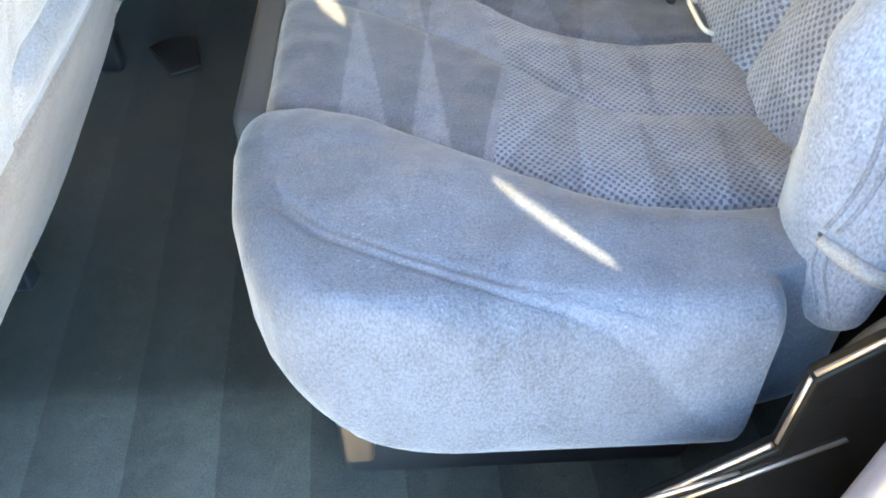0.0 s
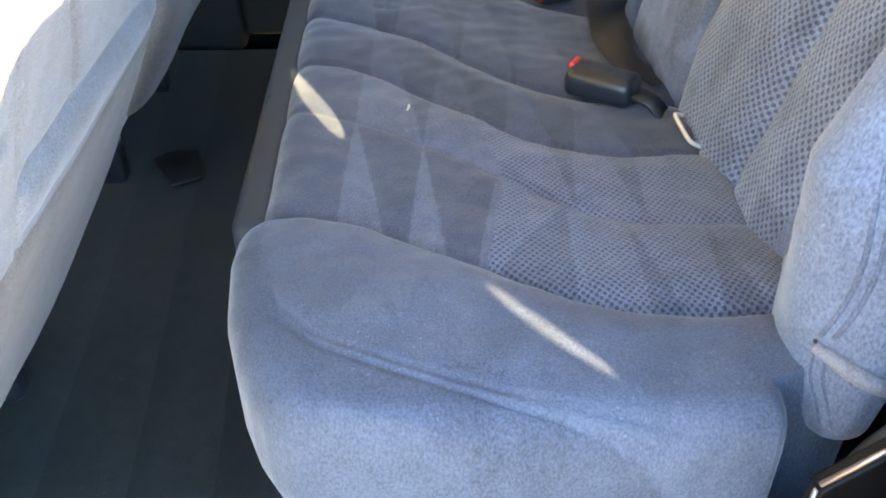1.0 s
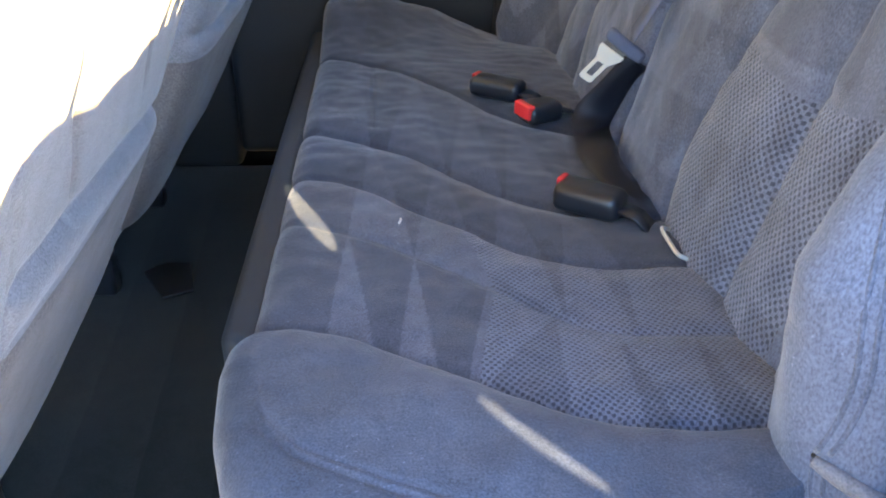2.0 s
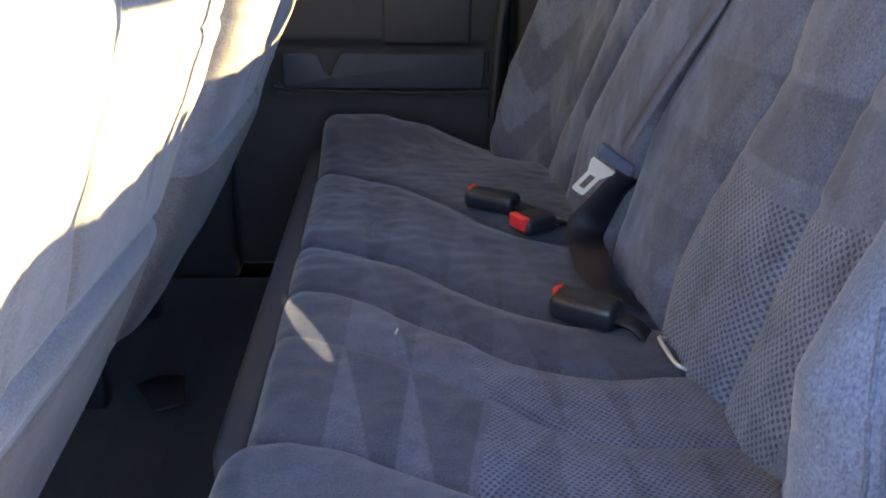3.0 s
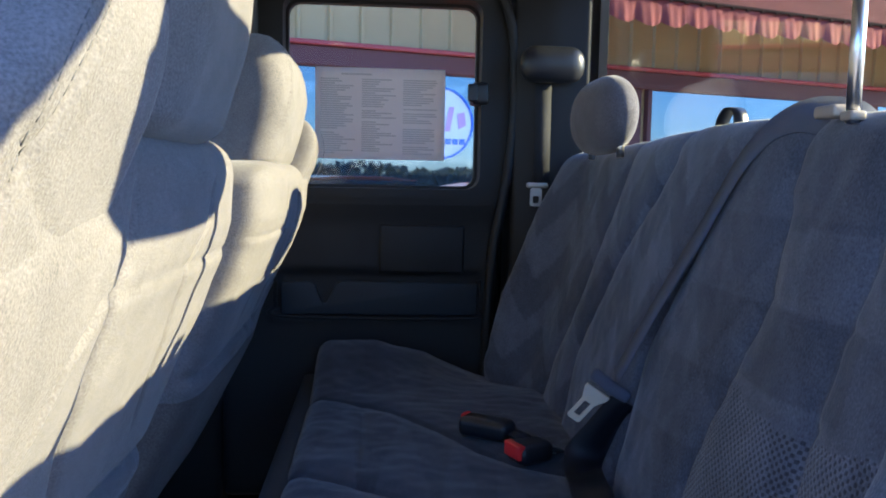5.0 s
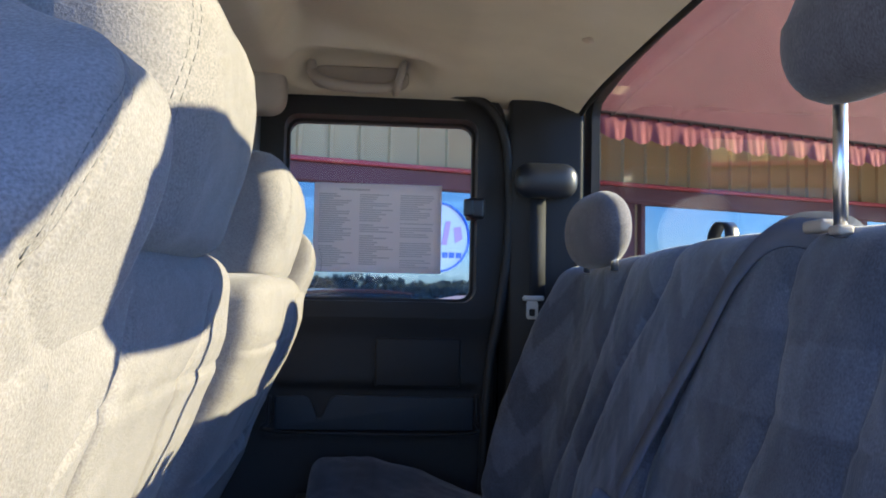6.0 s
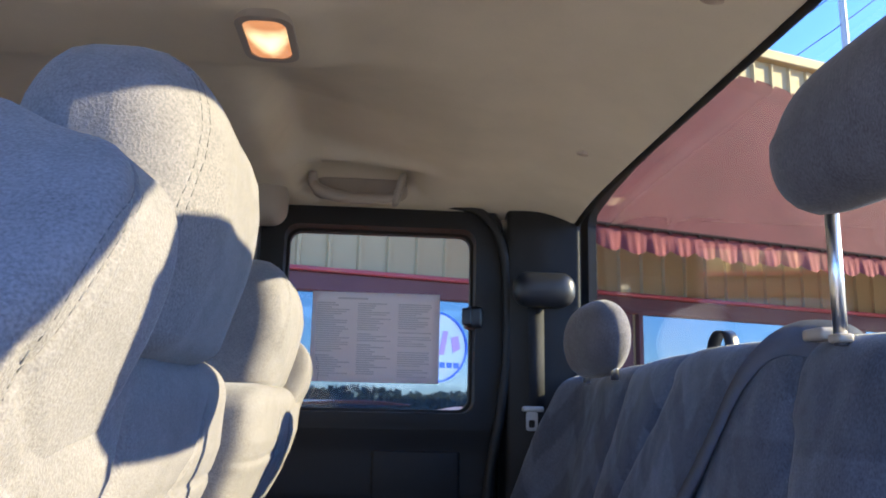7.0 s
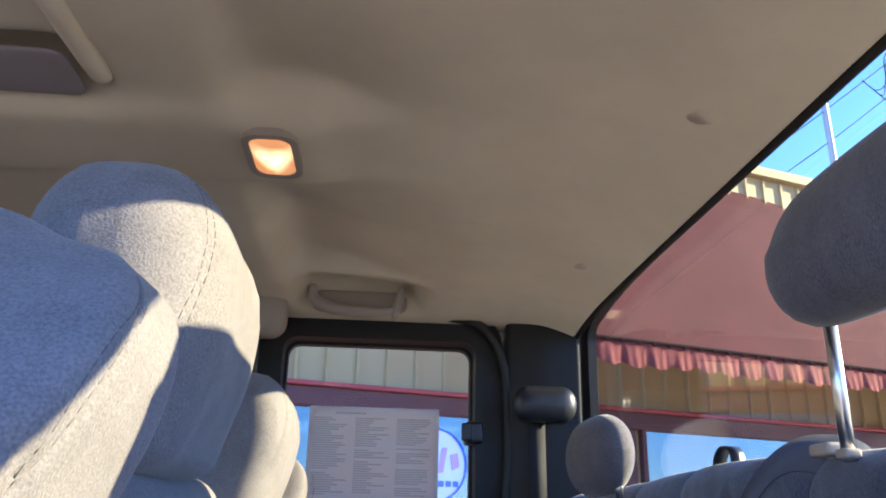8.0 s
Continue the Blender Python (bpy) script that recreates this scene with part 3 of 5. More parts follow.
door = thing("door_1", (0, DY, 0), "charcoal plastic rear door panel, closed", "door", kind="structure")


def door_shape(p):
    x, y, z = p
    if y < DY + 0.05:
        y += 0.014 * (1 / (1 + math.exp(min((z - 0.712) / 0.012, 50)))) - 0.004 * dent(z - 0.47, 0.010) * (1 if abs(x) < 0.25 else 0)
        # recess of the map pocket
        ins = 1 / (1 + math.exp((abs(x - 0.005) - 0.232) / 0.004)) / (1 + math.exp((abs(z - 0.525) - 0.052) / 0.004))
        y += 0.010 * ins
    return Vector((x, y, z))


part("lower_panel", rblock((-0.36, DY, 0.04), (0.285, 1.9, 0.765), 0.02, (90, 1, 110), door_shape), PLASTIC, door)
win_o, win_i = rrect(-0.275, 0.735, 0.293, 1.258, 0.06), rrect(-0.217, 0.772, 0.228, 1.197, 0.032)
part("window_frame", ring(win_o, win_i, DY - 0.004, 1.9), PLASTIC, door, smooth=False)
part("frame_lip", ring(rrect(-0.243, 0.75, 0.25, 1.222, 0.05), rrect(-0.217, 0.772, 0.228, 1.197, 0.032), DY - 0.012, DY), PLASTIC, door, smooth=False)
part("window_seal", ring(rrect(-0.22, 0.769, 0.231, 1.2, 0.032), rrect(-0.21, 0.779, 0.221, 1.19, 0.028), 1.842, 1.866), RUBBER, door, smooth=False)
pane = part("window_pane", prism(rrect(-0.22, 0.77, 0.23, 1.2, 0.03), 1.853, 1.858), GLASS, door, smooth=False)
pane.visible_shadow = False
part("raised_panel", rblock((0.0, DY + 0.006, 0.575), (0.2, DY + 0.05, 0.69), (0.008, 0.012, 0.008), (1, 1, 1)), PLASTIC, door)
pk = [(-0.222, 0.478), (0.228, 0.478), (0.23, 0.553), (-0.085, 0.557), (-0.098, 0.55), (-0.118, 0.505), (-0.128, 0.505), (-0.145, 0.55), (-0.16, 0.556), (-0.222, 0.553)]
part("map_pocket", prism(pk, DY + 0.004, DY + 0.014, "y", 0.003), BOARD, door, "grey pocket front with a notch")
part("pocket_rim", tube(smooth_line([(-0.235, DY + 0.012, 0.555), (-0.235, DY + 0.012, 0.5), (-0.215, DY + 0.012, 0.474), (0.21, DY + 0.012, 0.47), (0.236, DY + 0.012, 0.5), (0.236, DY + 0.012, 0.56)], 6), 0.005), PLASTIC, door)
part("latch", rblock((0.205, DY - 0.028, 0.965), (0.245, DY + 0.04, 1.015), (0.008, 0.01, 0.01), (1, 1, 1)), BLACK, door, "black flip latch of the vent window")
part("latch_lever", rblock((0.195, DY - 0.036, 0.97), (0.218, DY - 0.02, 1.01), 0.005, (1, 1, 1)), BLACK, door)
seal_line = smooth_line([(-0.27, 1.785, 1.262), (0.0, 1.785, 1.268), (0.15, 1.785, 1.258), (0.225, 1.785, 1.244), (0.270, 1.785, 1.205), (0.292, 1.785, 1.15), (0.301, 1.785, 1.08), (0.303, 1.785, 0.93), (0.288, 1.785, 0.78), (0.262, 1.785, 0.62), (0.252, 1.785, 0.4), (0.25, 1.785, 0.1)])
part("door_seal", tube(seal_line, 0.012), RUBBER, door, "black rubber door seal")

# paper sheet in the window
sheet = thing("paper_sheet", (0, 1.848, 0.84), "white printed sheet taped inside the window", "paper")
bm = bmesh.new()
gr = [[bm.verts.new((-0.15 + 0.30 * i / 16, 1.846 - 0.004 * math.sin(i * 0.5) * (1 - k / 10) - 0.002 * math.sin(k), 0.838 + 0.21 * k / 10)) for k in range(11)] for i in range(17)]
for a, b in zip(gr, gr[1:]):
    for k in range(10):
        bm.faces.new((a[k], b[k], b[k + 1], a[k + 1]))
bmesh.ops.solidify(bm, geom=list(bm.faces), thickness=0.0006)
part("sheet", bm, PAPER, sheet)
rng = random.Random(4)
for c in range(3):
    for k in range(34):
        z, wdt = 1.022 - 0.0051 * k, 0.03 + 0.05 * rng.random()
        xa = -0.138 + 0.095 * c
        if rng.random() > 0.08:
            part("print_bar", box((xa, 1.8378, z - 0.0028), (xa + wdt, 1.8384, z)), INK, sheet, smooth=False)
bm = box((-0.09, 1.838, 1.03), (-0.02, 1.8386, 1.034))
part("heading", bm, INK, sheet, smooth=False)

# ---- pillars and rear wall ----
def cpillar(p):
    x, y, z = p
    k = (x - 0.30) / 0.17
    y -= 0.035 * max(0, k) + 0.01 * dent(x - 0.38, 0.05)
    y += 0.02 * max(0, 0.9 - z)
    return Vector((x, y, z))


tagged(part("pillar_rear", rblock((0.30, 1.775, 0.0), (0.468, 1.9, 1.262), 0.012, (10, 1, 16), cpillar), PLASTIC), "charcoal plastic rear pillar trim", "pillar", kind="structure")
tagged(part("wall_far", rblock((-1.4, 1.9, -0.1), (0.6, 1.94, 0.772), 0.01, (1, 1, 1)), PAINT), "black painted far side of the body", "wall", kind="structure")
wf = thing("wall_front_far", (-0.86, 1.86, 0.0), "dark far side of the cab with its front window", "wall", kind="structure")
part("panel", rblock((-1.35, 1.82, 0), (-0.36, 1.92, 0.76), 0.02, (1, 1, 1)), PLASTIC, wf)
part("window_frame", ring(rrect(-1.35, 0.75, -0.36, 1.27, 0.02), rrect(-1.2, 0.79, -0.5, 1.18, 0.05), 1.83, 1.91), PLASTIC, wf, smooth=False)
pane = part("window_pane", prism(rrect(-1.21, 0.78, -0.49, 1.19, 0.05), 1.865, 1.87), GLASS, wf, smooth=False)
pane.visible_shadow = False
under = part("underbody", rblock((-1.5, 0.16, GROUND), (0.55, 1.88, -0.06), 0.04, (1, 1, 1)), PAINT)
tagged(under, "black underbody of the truck on the ground", "underbody", kind="structure")
tagged(part("pillar_middle", rblock((-0.37, 1.76, 0.75), (-0.272, 1.9, 1.262), 0.03, (1, 1, 1)), TRIM), "grey plastic middle pillar", "pillar", kind="structure")
tagged(part("pillar_cap", rblock((-0.37, 1.69, 1.180), (-0.208, 1.79, 1.296), (0.04, 0.035, 0.04), (3, 3, 3)), LINER_PL), "rounded beige cap at the head of the middle pillar", "trim", kind="structure")
tagged(part("wall_rear", rblock((0.505, 0.07, -0.05), (0.58, 1.9, 0.845), 0.01, (1, 1, 1)), PLASTIC), "dark trim of the cab's rear wall", "wall", kind="structure")
rw = thing("window_rear", (0.5, 1.0, 0.84), "wide rear window of the cab with black seal", "window", kind="structure")
def arch(bm):
    """Bows the upper edge of the rear window down towards its sides."""
    for v in bm.verts:
        if v.co.z > 1.1:
            v.co.z -= 0.036 * (abs(v.co.y - 1) / 0.735) ** 4
    return bm


def wide(y0, z0, y1, z1, r):
    pts = rrect(y0, z0, y1, z1, r)
    return pts[:7] + [(y1 - r - (y1 - y0 - 2 * r) * k / 12, z1) for k in range(1, 12)] + pts[7:]


part("seal", arch(ring(wide(0.09, 0.82, 1.8, 1.30, 0.05), wide(0.15, 0.85, 1.742, 1.266, 0.03), 0.484, 0.503, "x")), RUBBER, rw, smooth=False)
pane = part("window_pane", arch(prism(wide(0.14, 0.84, 1.76, 1.275, 0.03), 0.495, 0.5, "x")), GLASS, rw, smooth=False)
pane.visible_shadow = False
# unseen trim, its outline drawn to cast shade on the front seat's shoulder
trim_shade_outline = [(0.08, 0.5), (0.16, 0.5), (0.16, 0.965), (0.20, 0.998), (0.24, 1.035), (0.275, 1.072), (0.31, 1.105), (0.345, 1.128), (0.385, 1.148), (0.412, 1.175), (0.422, 1.22), (0.422, 1.30), (0.08, 1.30)]
tagged(part("pillar_near", prism(trim_shade_outline, 0.466, 0.498, "x", 0.004), PLASTIC, smooth=False), "unseen dark rear pillar trim of the open side, shaped to cast shade", "pillar", kind="structure")
tagged(part("pillar_outer", rblock((0.47, 0.06, 0.5), (0.58, 0.14, 1.27), 0.02, (1, 1, 1)), PAINT), "black painted rear pillar of the open side", "pillar", kind="structure")
tagged(part("pillar_corner", rblock((0.486, 1.765, 0.5), (0.505, 1.9, 1.262), 0.015, (1, 1, 1)), PLASTIC), "dark plastic corner pillar trim", "pillar", kind="structure")
tagged(part("roof_rail", rblock((-1.35, 0.1, 1.21), (0.5, 0.19, 1.33), 0.02, (1, 1, 1)), PAINT), "black painted roof rail over the door opening", "trim", kind="structure")
tagged(part("dashboard", rblock((-1.6, 0.14, 0.0), (-1.35, 1.9, 0.8), 0.05, (1, 1, 1)), PLASTIC), "dark plastic dashboard", "dashboard", kind="structure")

ws = thing("windscreen", (-1.5, 1.0, 0.78), "wide sloping windscreen with black frame", "window", kind="structure")
lean = lambda bm: (bmesh.ops.rotate(bm, verts=bm.verts, cent=(-1.36, 1.0, 1.31), matrix=Matrix.Rotation(radians(22), 3, "Y")), bm)[1]
part("frame", lean(ring(rrect(0.1, 0.74, 1.92, 1.33, 0.05), rrect(0.18, 0.80, 1.84, 1.27, 0.05), -1.38, -1.35, "x")), PAINT, ws, smooth=False)
pane = part("window_pane", lean(prism(rrect(0.17, 0.79, 1.85, 1.28, 0.05), -1.368, -1.363, "x")), GLASS, ws, smooth=False)
pane.visible_shadow = False

# door jamb and sill of the open side
jamb = thing("door_jamb", (0.2, 0.2, 0.0), "glossy black painted door jamb and sill", "door jamb", kind="structure")
part("panel", prism([(0.162, 0.245), (0.225, 0.309), (0.246, 0.330), (0.243, 0.412), (0.275, 0.446), (0.42, 0.54), (0.56, 0.6), (0.56, -0.1), (-1.3, -0.1), (-1.3, 0.02), (-0.1, 0.02), (0.05, 0.135)], 0.258, 0.272, "y", 0.003, 3), JAMB, jamb, smooth=False)
rim = smooth_line([(-0.1, 0.2625, 0.021), (0.05, 0.2625, 0.136), (0.162, 0.2625, 0.247), (0.225, 0.2625, 0.311), (0.244, 0.2625, 0.331)], 6)
part("rolled_edge", tube(rim, 0.0019, 10), EDGE_HIGHLIGHT, jamb, "rolled edge with painted highlight")
part("rolled_edge", tube([(0.2462, 0.2625, 0.334), (0.2432, 0.2625, 0.410)], 0.0019, 10), EDGE_HIGHLIGHT, jamb)
part("rolled_edge", tube([(0.2440, 0.2625, 0.414), (0.276, 0.2625, 0.447), (0.42, 0.2625, 0.541)], 0.0019, 10), EDGE_HIGHLIGHT, jamb)
for a, b in (((0.149, 0.257, 0.256), (0.227, 0.257, 0.304)), ((0.159, 0.257, 0.238), (0.289, 0.257, 0.343))):
    part("pressed_rib", tube([a, b], 0.0019, 10), EDGE_HIGHLIGHT, jamb)
part("outer_panel", rblock((0.232, 0.165, 0.08), (0.50, 0.198, 0.60), (0.03, 0.014, 0.03), (2, 1, 4)), SKY_GREY, jamb, "outer skin behind the opening, its sky reflection painted grey")
part("sill_step", prism([(0.0, 0.06), (0.2, 0.2), (0.3, 0.2), (0.56, 0.2), (0.56, -0.1), (-1.3, -0.1), (-1.3, -0.02), (-0.12, -0.02)], 0.12, 0.252, "y", 0.006, 3), JAMB, jamb, smooth=False)
part("weatherstrip", tube(smooth_line([(0.276, 0.282, 0.33), (0.276, 0.282, 0.40), (0.31, 0.285, 0.452), (0.40, 0.29, 0.53), (0.46, 0.29, 0.75)]), 0.006), RUBBER, jamb)

for piece in jamb.children:
    piece.data.transform(Matrix.Translation((0, 0.0087, -0.007)))

def open_door(name, hinge, angle, length, label):
    """A truck door that stands open, with its window frame and pane; built along x from its hinge."""
    M = pose(hinge[0], hinge[1], 0, 0, 0, angle)
    d = thing(name, (hinge[0], hinge[1], -0.15), label, "door", kind="structure")

    def place(bm):
        bmesh.ops.transform(bm, matrix=M, verts=bm.verts)
        return bm
    part("skin", place(rblock((0, -0.06, -0.15), (length, 0.0, 0.74), 0.02, (2, 1, 2))), PAINT, d)
    part("inner_panel", place(rblock((0.04, 0.002, -0.05), (length - 0.04, 0.06, 0.72), 0.02, (2, 1, 2))), PLASTIC, d)
    o, i = rrect(0, 0.70, length, 1.25, 0.08), rrect(0.06, 0.76, length - 0.06, 1.19, 0.05)
    part("window_frame", place(ring(o, i, -0.05, 0.02)), PAINT, d, smooth=False)
    pane = part("window_pane", place(prism(i, -0.02, -0.015)), GLASS, d, smooth=False)
    pane.visible_shadow = False


# unseen doors, added and turned to shape the light from the open side
open_door("door_2", (-1.36, 0.08), -72, 1.05, "unseen black front door standing wide open")
open_door("door_3", (0.60, 0.06), -22, 0.72, "unseen black rear door standing wide open")

# shoulder belt on the far pillar
fb = thing("far_seat_belt", (0.39, 1.73, 0.77), "seat belt in a shade colour hanging from a black pillar guide", "seat belt")
part("guide_cover", rblock((0.303, 1.69, 1.01), (0.446, 1.75, 1.09), (0.035, 0.03, 0.035), (4, 3, 3)), BLACK, fb, "rounded glossy black guide cover")
part("strap", strap([(0.362, 1.748, 1.03), (0.362, 1.744, 0.9), (0.361, 1.738, 0.785)], (1, 0, 0), 0.036), SHADED_WEBBING, fb)
part("tongue", ring(rrect(0.336, 0.739, 0.362, 0.78, 0.006), rrect(0.342, 0.746, 0.356, 0.762, 0.003), 1.730, 1.734), STEEL, fb, smooth=False)
part("tongue_bar", rblock((0.327, 1.728, 0.780), (0.376, 1.740, 0.792), 0.005, (1, 1, 1)), STEEL, fb)

# ---- rear bench ----
SEAM_X = (-0.16, -0.13, -0.08, -0.03, 0.02, 0.07, 0.12, 0.17, 0.22, 0.30, 0.36)
SEAM_Y = ((0.578, 0.583, 0.587, 0.566, 0.529, 0.497, 0.464, 0.441, 0.435, 0.432, 0.431),
          (0.803, 0.795, 0.776, 0.750, 0.711, 0.672, 0.622, 0.580, 0.565, 0.559, 0.557),
          (0.926, 0.924, 0.912, 0.880, 0.829, 0.787, 0.738, 0.707, 0.694, 0.686, 0.684),
          (1.092, 1.087, 1.063, 1.030, 0.993, 0.938, 0.880, 0.843, 0.820, 0.803, 0.797),
          (1.450, 1.447, 1.432, 1.400, 1.360, 1.300, 1.228, 1.150, 1.095, 1.045, 1.02))
SEAM_GRID = np.linspace(-0.17, 0.37, 217)
SEAM_TABLE = [np.convolve(np.pad(np.interp(SEAM_GRID, SEAM_X, ys), 8, "edge"), np.ones(17) / 17, "valid") for ys in SEAM_Y]
SEAM_AMOUNT = (1.0, 0.35, 0.75, 1.15, 0.85)


def seams_at(x):
    """Where the five seams across the cushion lie at x."""
    k = min(max((x - 0.004 + 0.17) / 0.54 * 216, 0), 215.999)
    i = int(k)
    f = k - i
    return [tb[i] * (1 - f) + tb[i + 1] * f + 0.004 for tb in SEAM_TABLE]


def within_wedges(x, v, wedges):
    """True inside one of the wedges (foot_from, foot_to, tip): their feet at v = 0, their tips at v = 1."""
    return any(a + (tip - a) * v < x < b + (tip - b) * v for a, b, tip in wedges)


NEAR_SEAM_X = [-0.126, -0.123, -0.112, -0.096, -0.068, -0.03, 0.015, 0.069, 0.121, 0.199, 0.246]
NEAR_SEAM = [0.610, 0.562, 0.484, 0.438, 0.407, 0.386, 0.366, 0.344, 0.331, 0.319, 0.314]


def cushion_weave_shade(x, y):
    """The nap's tone with painted light falloff, and the openwork of the patchwork cloth."""
    a, b, c, d, e = seams_at(x)
    x -= 0.004
    if y < a:
        # painted shade: the side of the near end darker than its top
        return (0.75 if y > lerp(x, NEAR_SEAM_X, NEAR_SEAM) else 0.57), 0.0
    if y < c:
        low = y < b
        v = (y - a) / (b - a) if low else (y - b) / (c - b)
        rim = 0.067 + 0.031 * v if low else 0.098 - 0.024 * v
        if x > rim:
            dark = within_wedges(x, 1 - v, ((0.150, 0.174, 0.160), (0.206, 0.237, 0.222))) or x < 0.166 - 0.28 * v if not low else within_wedges(x, v, ((0.075, 0.135, 0.150), (0.19, 0.215, 0.20), (0.245, 0.28, 0.27)))
            return (0.95 if dark else 1.22), 1.0
        if low:
            pale = within_wedges(x, v, ((-0.062, -0.020, -0.050), (0.002, 0.034, 0.021), (-0.135, -0.122, -0.124))) or x > 0.059 + 0.033 * v
            return (0.90 if pale else 0.60), 0.0
        dark = x < -0.050 + 0.008 * v or within_wedges(x, 1 - v, ((0.007, 0.035, 0.021),))
        return (0.60 if dark else 0.84), 0.0
    # painted falloff: the patch rows darken towards the far door
    if y < d:
        pale = within_wedges(x, (y - c) / (d - c), ((-0.036, 0.006, -0.031), (0.036, 0.083, 0.059), (0.112, 0.16, 0.130), (0.18, 0.24, 0.20)))
        return (0.57 if pale else 0.44), 0.0
    if y < e:
        pale = within_wedges(x, (y - d) / (e - d), ((-0.006, 0.072, 0.044), (0.076, 0.137, 0.120), (0.140, 0.215, 0.180), (0.22, 0.30, 0.25), (-0.11, -0.03, -0.05)))
        return (0.50 if pale else 0.38), 0.0
    v = (y - e) / 0.3
    pale = within_wedges(x, 1 - v, ((-0.12, -0.02, -0.07), (0.0, 0.09, 0.05), (0.10, 0.2, 0.14)))
    return (0.45 if pale else 0.39), 0.0


def cushion_shape(p):
    x, y, z = p
    up = min(max((z - 0.30) / 0.07, 0), 1)
    # rounded plan of the near end
    front = min(max((0.34 - x) / 0.47, 0), 1)
    xf = lerp(y, [0.305, 0.315, 0.322, 0.33, 0.346, 0.367, 0.40, 0.456, 0.53, 0.580, 0.592, 1.8], [0.05, -0.02, -0.058, -0.080, -0.098, -0.111, -0.124, -0.138, -0.147, -0.147, -0.130, -0.130])
    x += (xf + 0.130) * front
    # the near end stops short of the backrest
    cut = 1 / (1 + math.exp(min(max((y - 0.352) / 0.003, -50), 50)))
    x -= max(0, x - 0.16) * 0.42 * cut
    y += 0.016 * max(0, (z - 0.25) / 0.13) * max(0, (0.45 - y) / 0.14)
    # the lower front edge of the near end is drawn in
    x += 1.08 * max(0, 0.31 - z) ** 1.3 * max(0, min(1, (0.12 - x) / 0.2)) * min(1, max(0, (0.6 - y) / 0.1))
    # the far end swells to the front, the near end a little
    dz = dent(y - 1.69, 0.12) * lerp(x, [-0.13, 0.0, 0.1, 0.3], [0.055, 0.055, 0.03, -0.045]) + 0.012 * dent(y - 0.42, 0.12) - 0.006 * dent(x - 0.2, 0.1)
    here, next_to = seams_at(x), seams_at(x + 0.01)
    for k, (sy, sn, amt) in enumerate(zip(here, next_to, SEAM_AMOUNT)):
        d = (y - sy) / math.hypot(1, (sn - sy) / 0.01)
        if abs(d) < 0.12:
            dz -= amt * (0.0065 * dent(d, 0.0055) + 0.0065 * dent(d, 0.024))
        if k == 0:
            dz += 0.007 / (1 + math.exp(min(max((d + 0.004) / 0.006, -50), 50)))
    if 1.08 < y < 1.40:
        dz -= 0.003 * dent(x + 0.022 + 0.02 * (y - 1.2), 0.004)
    # double stitched seam between the top and the side of the near end
    line = lerp(x, NEAR_SEAM_X, NEAR_SEAM) - 0.004
    steep = lerp(x, [-0.126, -0.112, -0.096, -0.068, 0.0], [9, 5, 2.0, 1.3, 1.12])
    for off in (0, 0.009):
        dz -= 0.0017 * dent((y - line) / steep - off, 0.0024) * (1 if y < 0.59 else 0)
    if z > 0.36:
        dz += 0.003 * (noise.noise(Vector((x * 14, y * 14, 1))) + 0.5 * noise.noise(Vector((x * 40, y * 40, 1))))
    z += up * dz
    if p.z < 0.27:
        z -= 0.006 * min(1, (0.27 - p.z) / 0.02) * min(1, max(0, (0.6 - p.y) / 0.1))
    y += 0.007 * min(1, max(0, (0.48 - y) / 0.14))
    return Vector((x, y, z))


bench = thing("rear_bench", (0.1, 1.0, 0.0), "blue-grey velour rear bench seat with patchwork pattern", "seat")


def weave_into(ob, fn, flat):
    """Stores the patchwork of the cloth on the mesh: fn takes the two coordinates named by flat."""
    me = ob.data
    nap, net = me.attributes.new("nap", "FLOAT", "POINT"), me.attributes.new("openwork", "FLOAT", "POINT")
    got = [fn(v.co[flat[0]], v.co[flat[1]]) for v in me.vertices]
    nap.data.foreach_set("value", [g[0] for g in got])
    net.data.foreach_set("value", [g[1] for g in got])
    return ob


weave_into(part("cushion", rblock((-0.130, 0.306, 0.238), (0.34, 1.715, 0.388), (0.035, 0.026, 0.034), (200, 480, 10), cushion_shape), CUSHION_CLOTH, bench), cushion_weave_shade, (0, 1))
part("front_board", rblock((-0.160, 0.60, 0.16), (-0.122, 1.70, 0.368), 0.012, (1, 6, 2)), BOARD, bench, "dark vinyl front board")
part("base_frame", rblock((-0.08, 0.42, 0.02), (0.3, 1.68, 0.24), 0.02, (1, 1, 1)), PLASTIC, bench)
BRACKET = mat("brown_bracket", (0.014, 0.010, 0.009), 0.6, var=0.2, scale=30)
part("bracket", rblock((-0.060, 0.338, 0.20), (-0.034, 0.36, 0.26), 0.006, (1, 1, 1)), BRACKET, bench, "brown steel foot bracket")


BACK_Z = (0.33, 0.40, 0.446, 0.541, 0.604, 0.681, 0.752, 0.789, 0.88)
BACK_Y = (0.79, 0.812, 0.824, 0.808, 0.785, 0.757, 0.765, 0.777, 0.770)


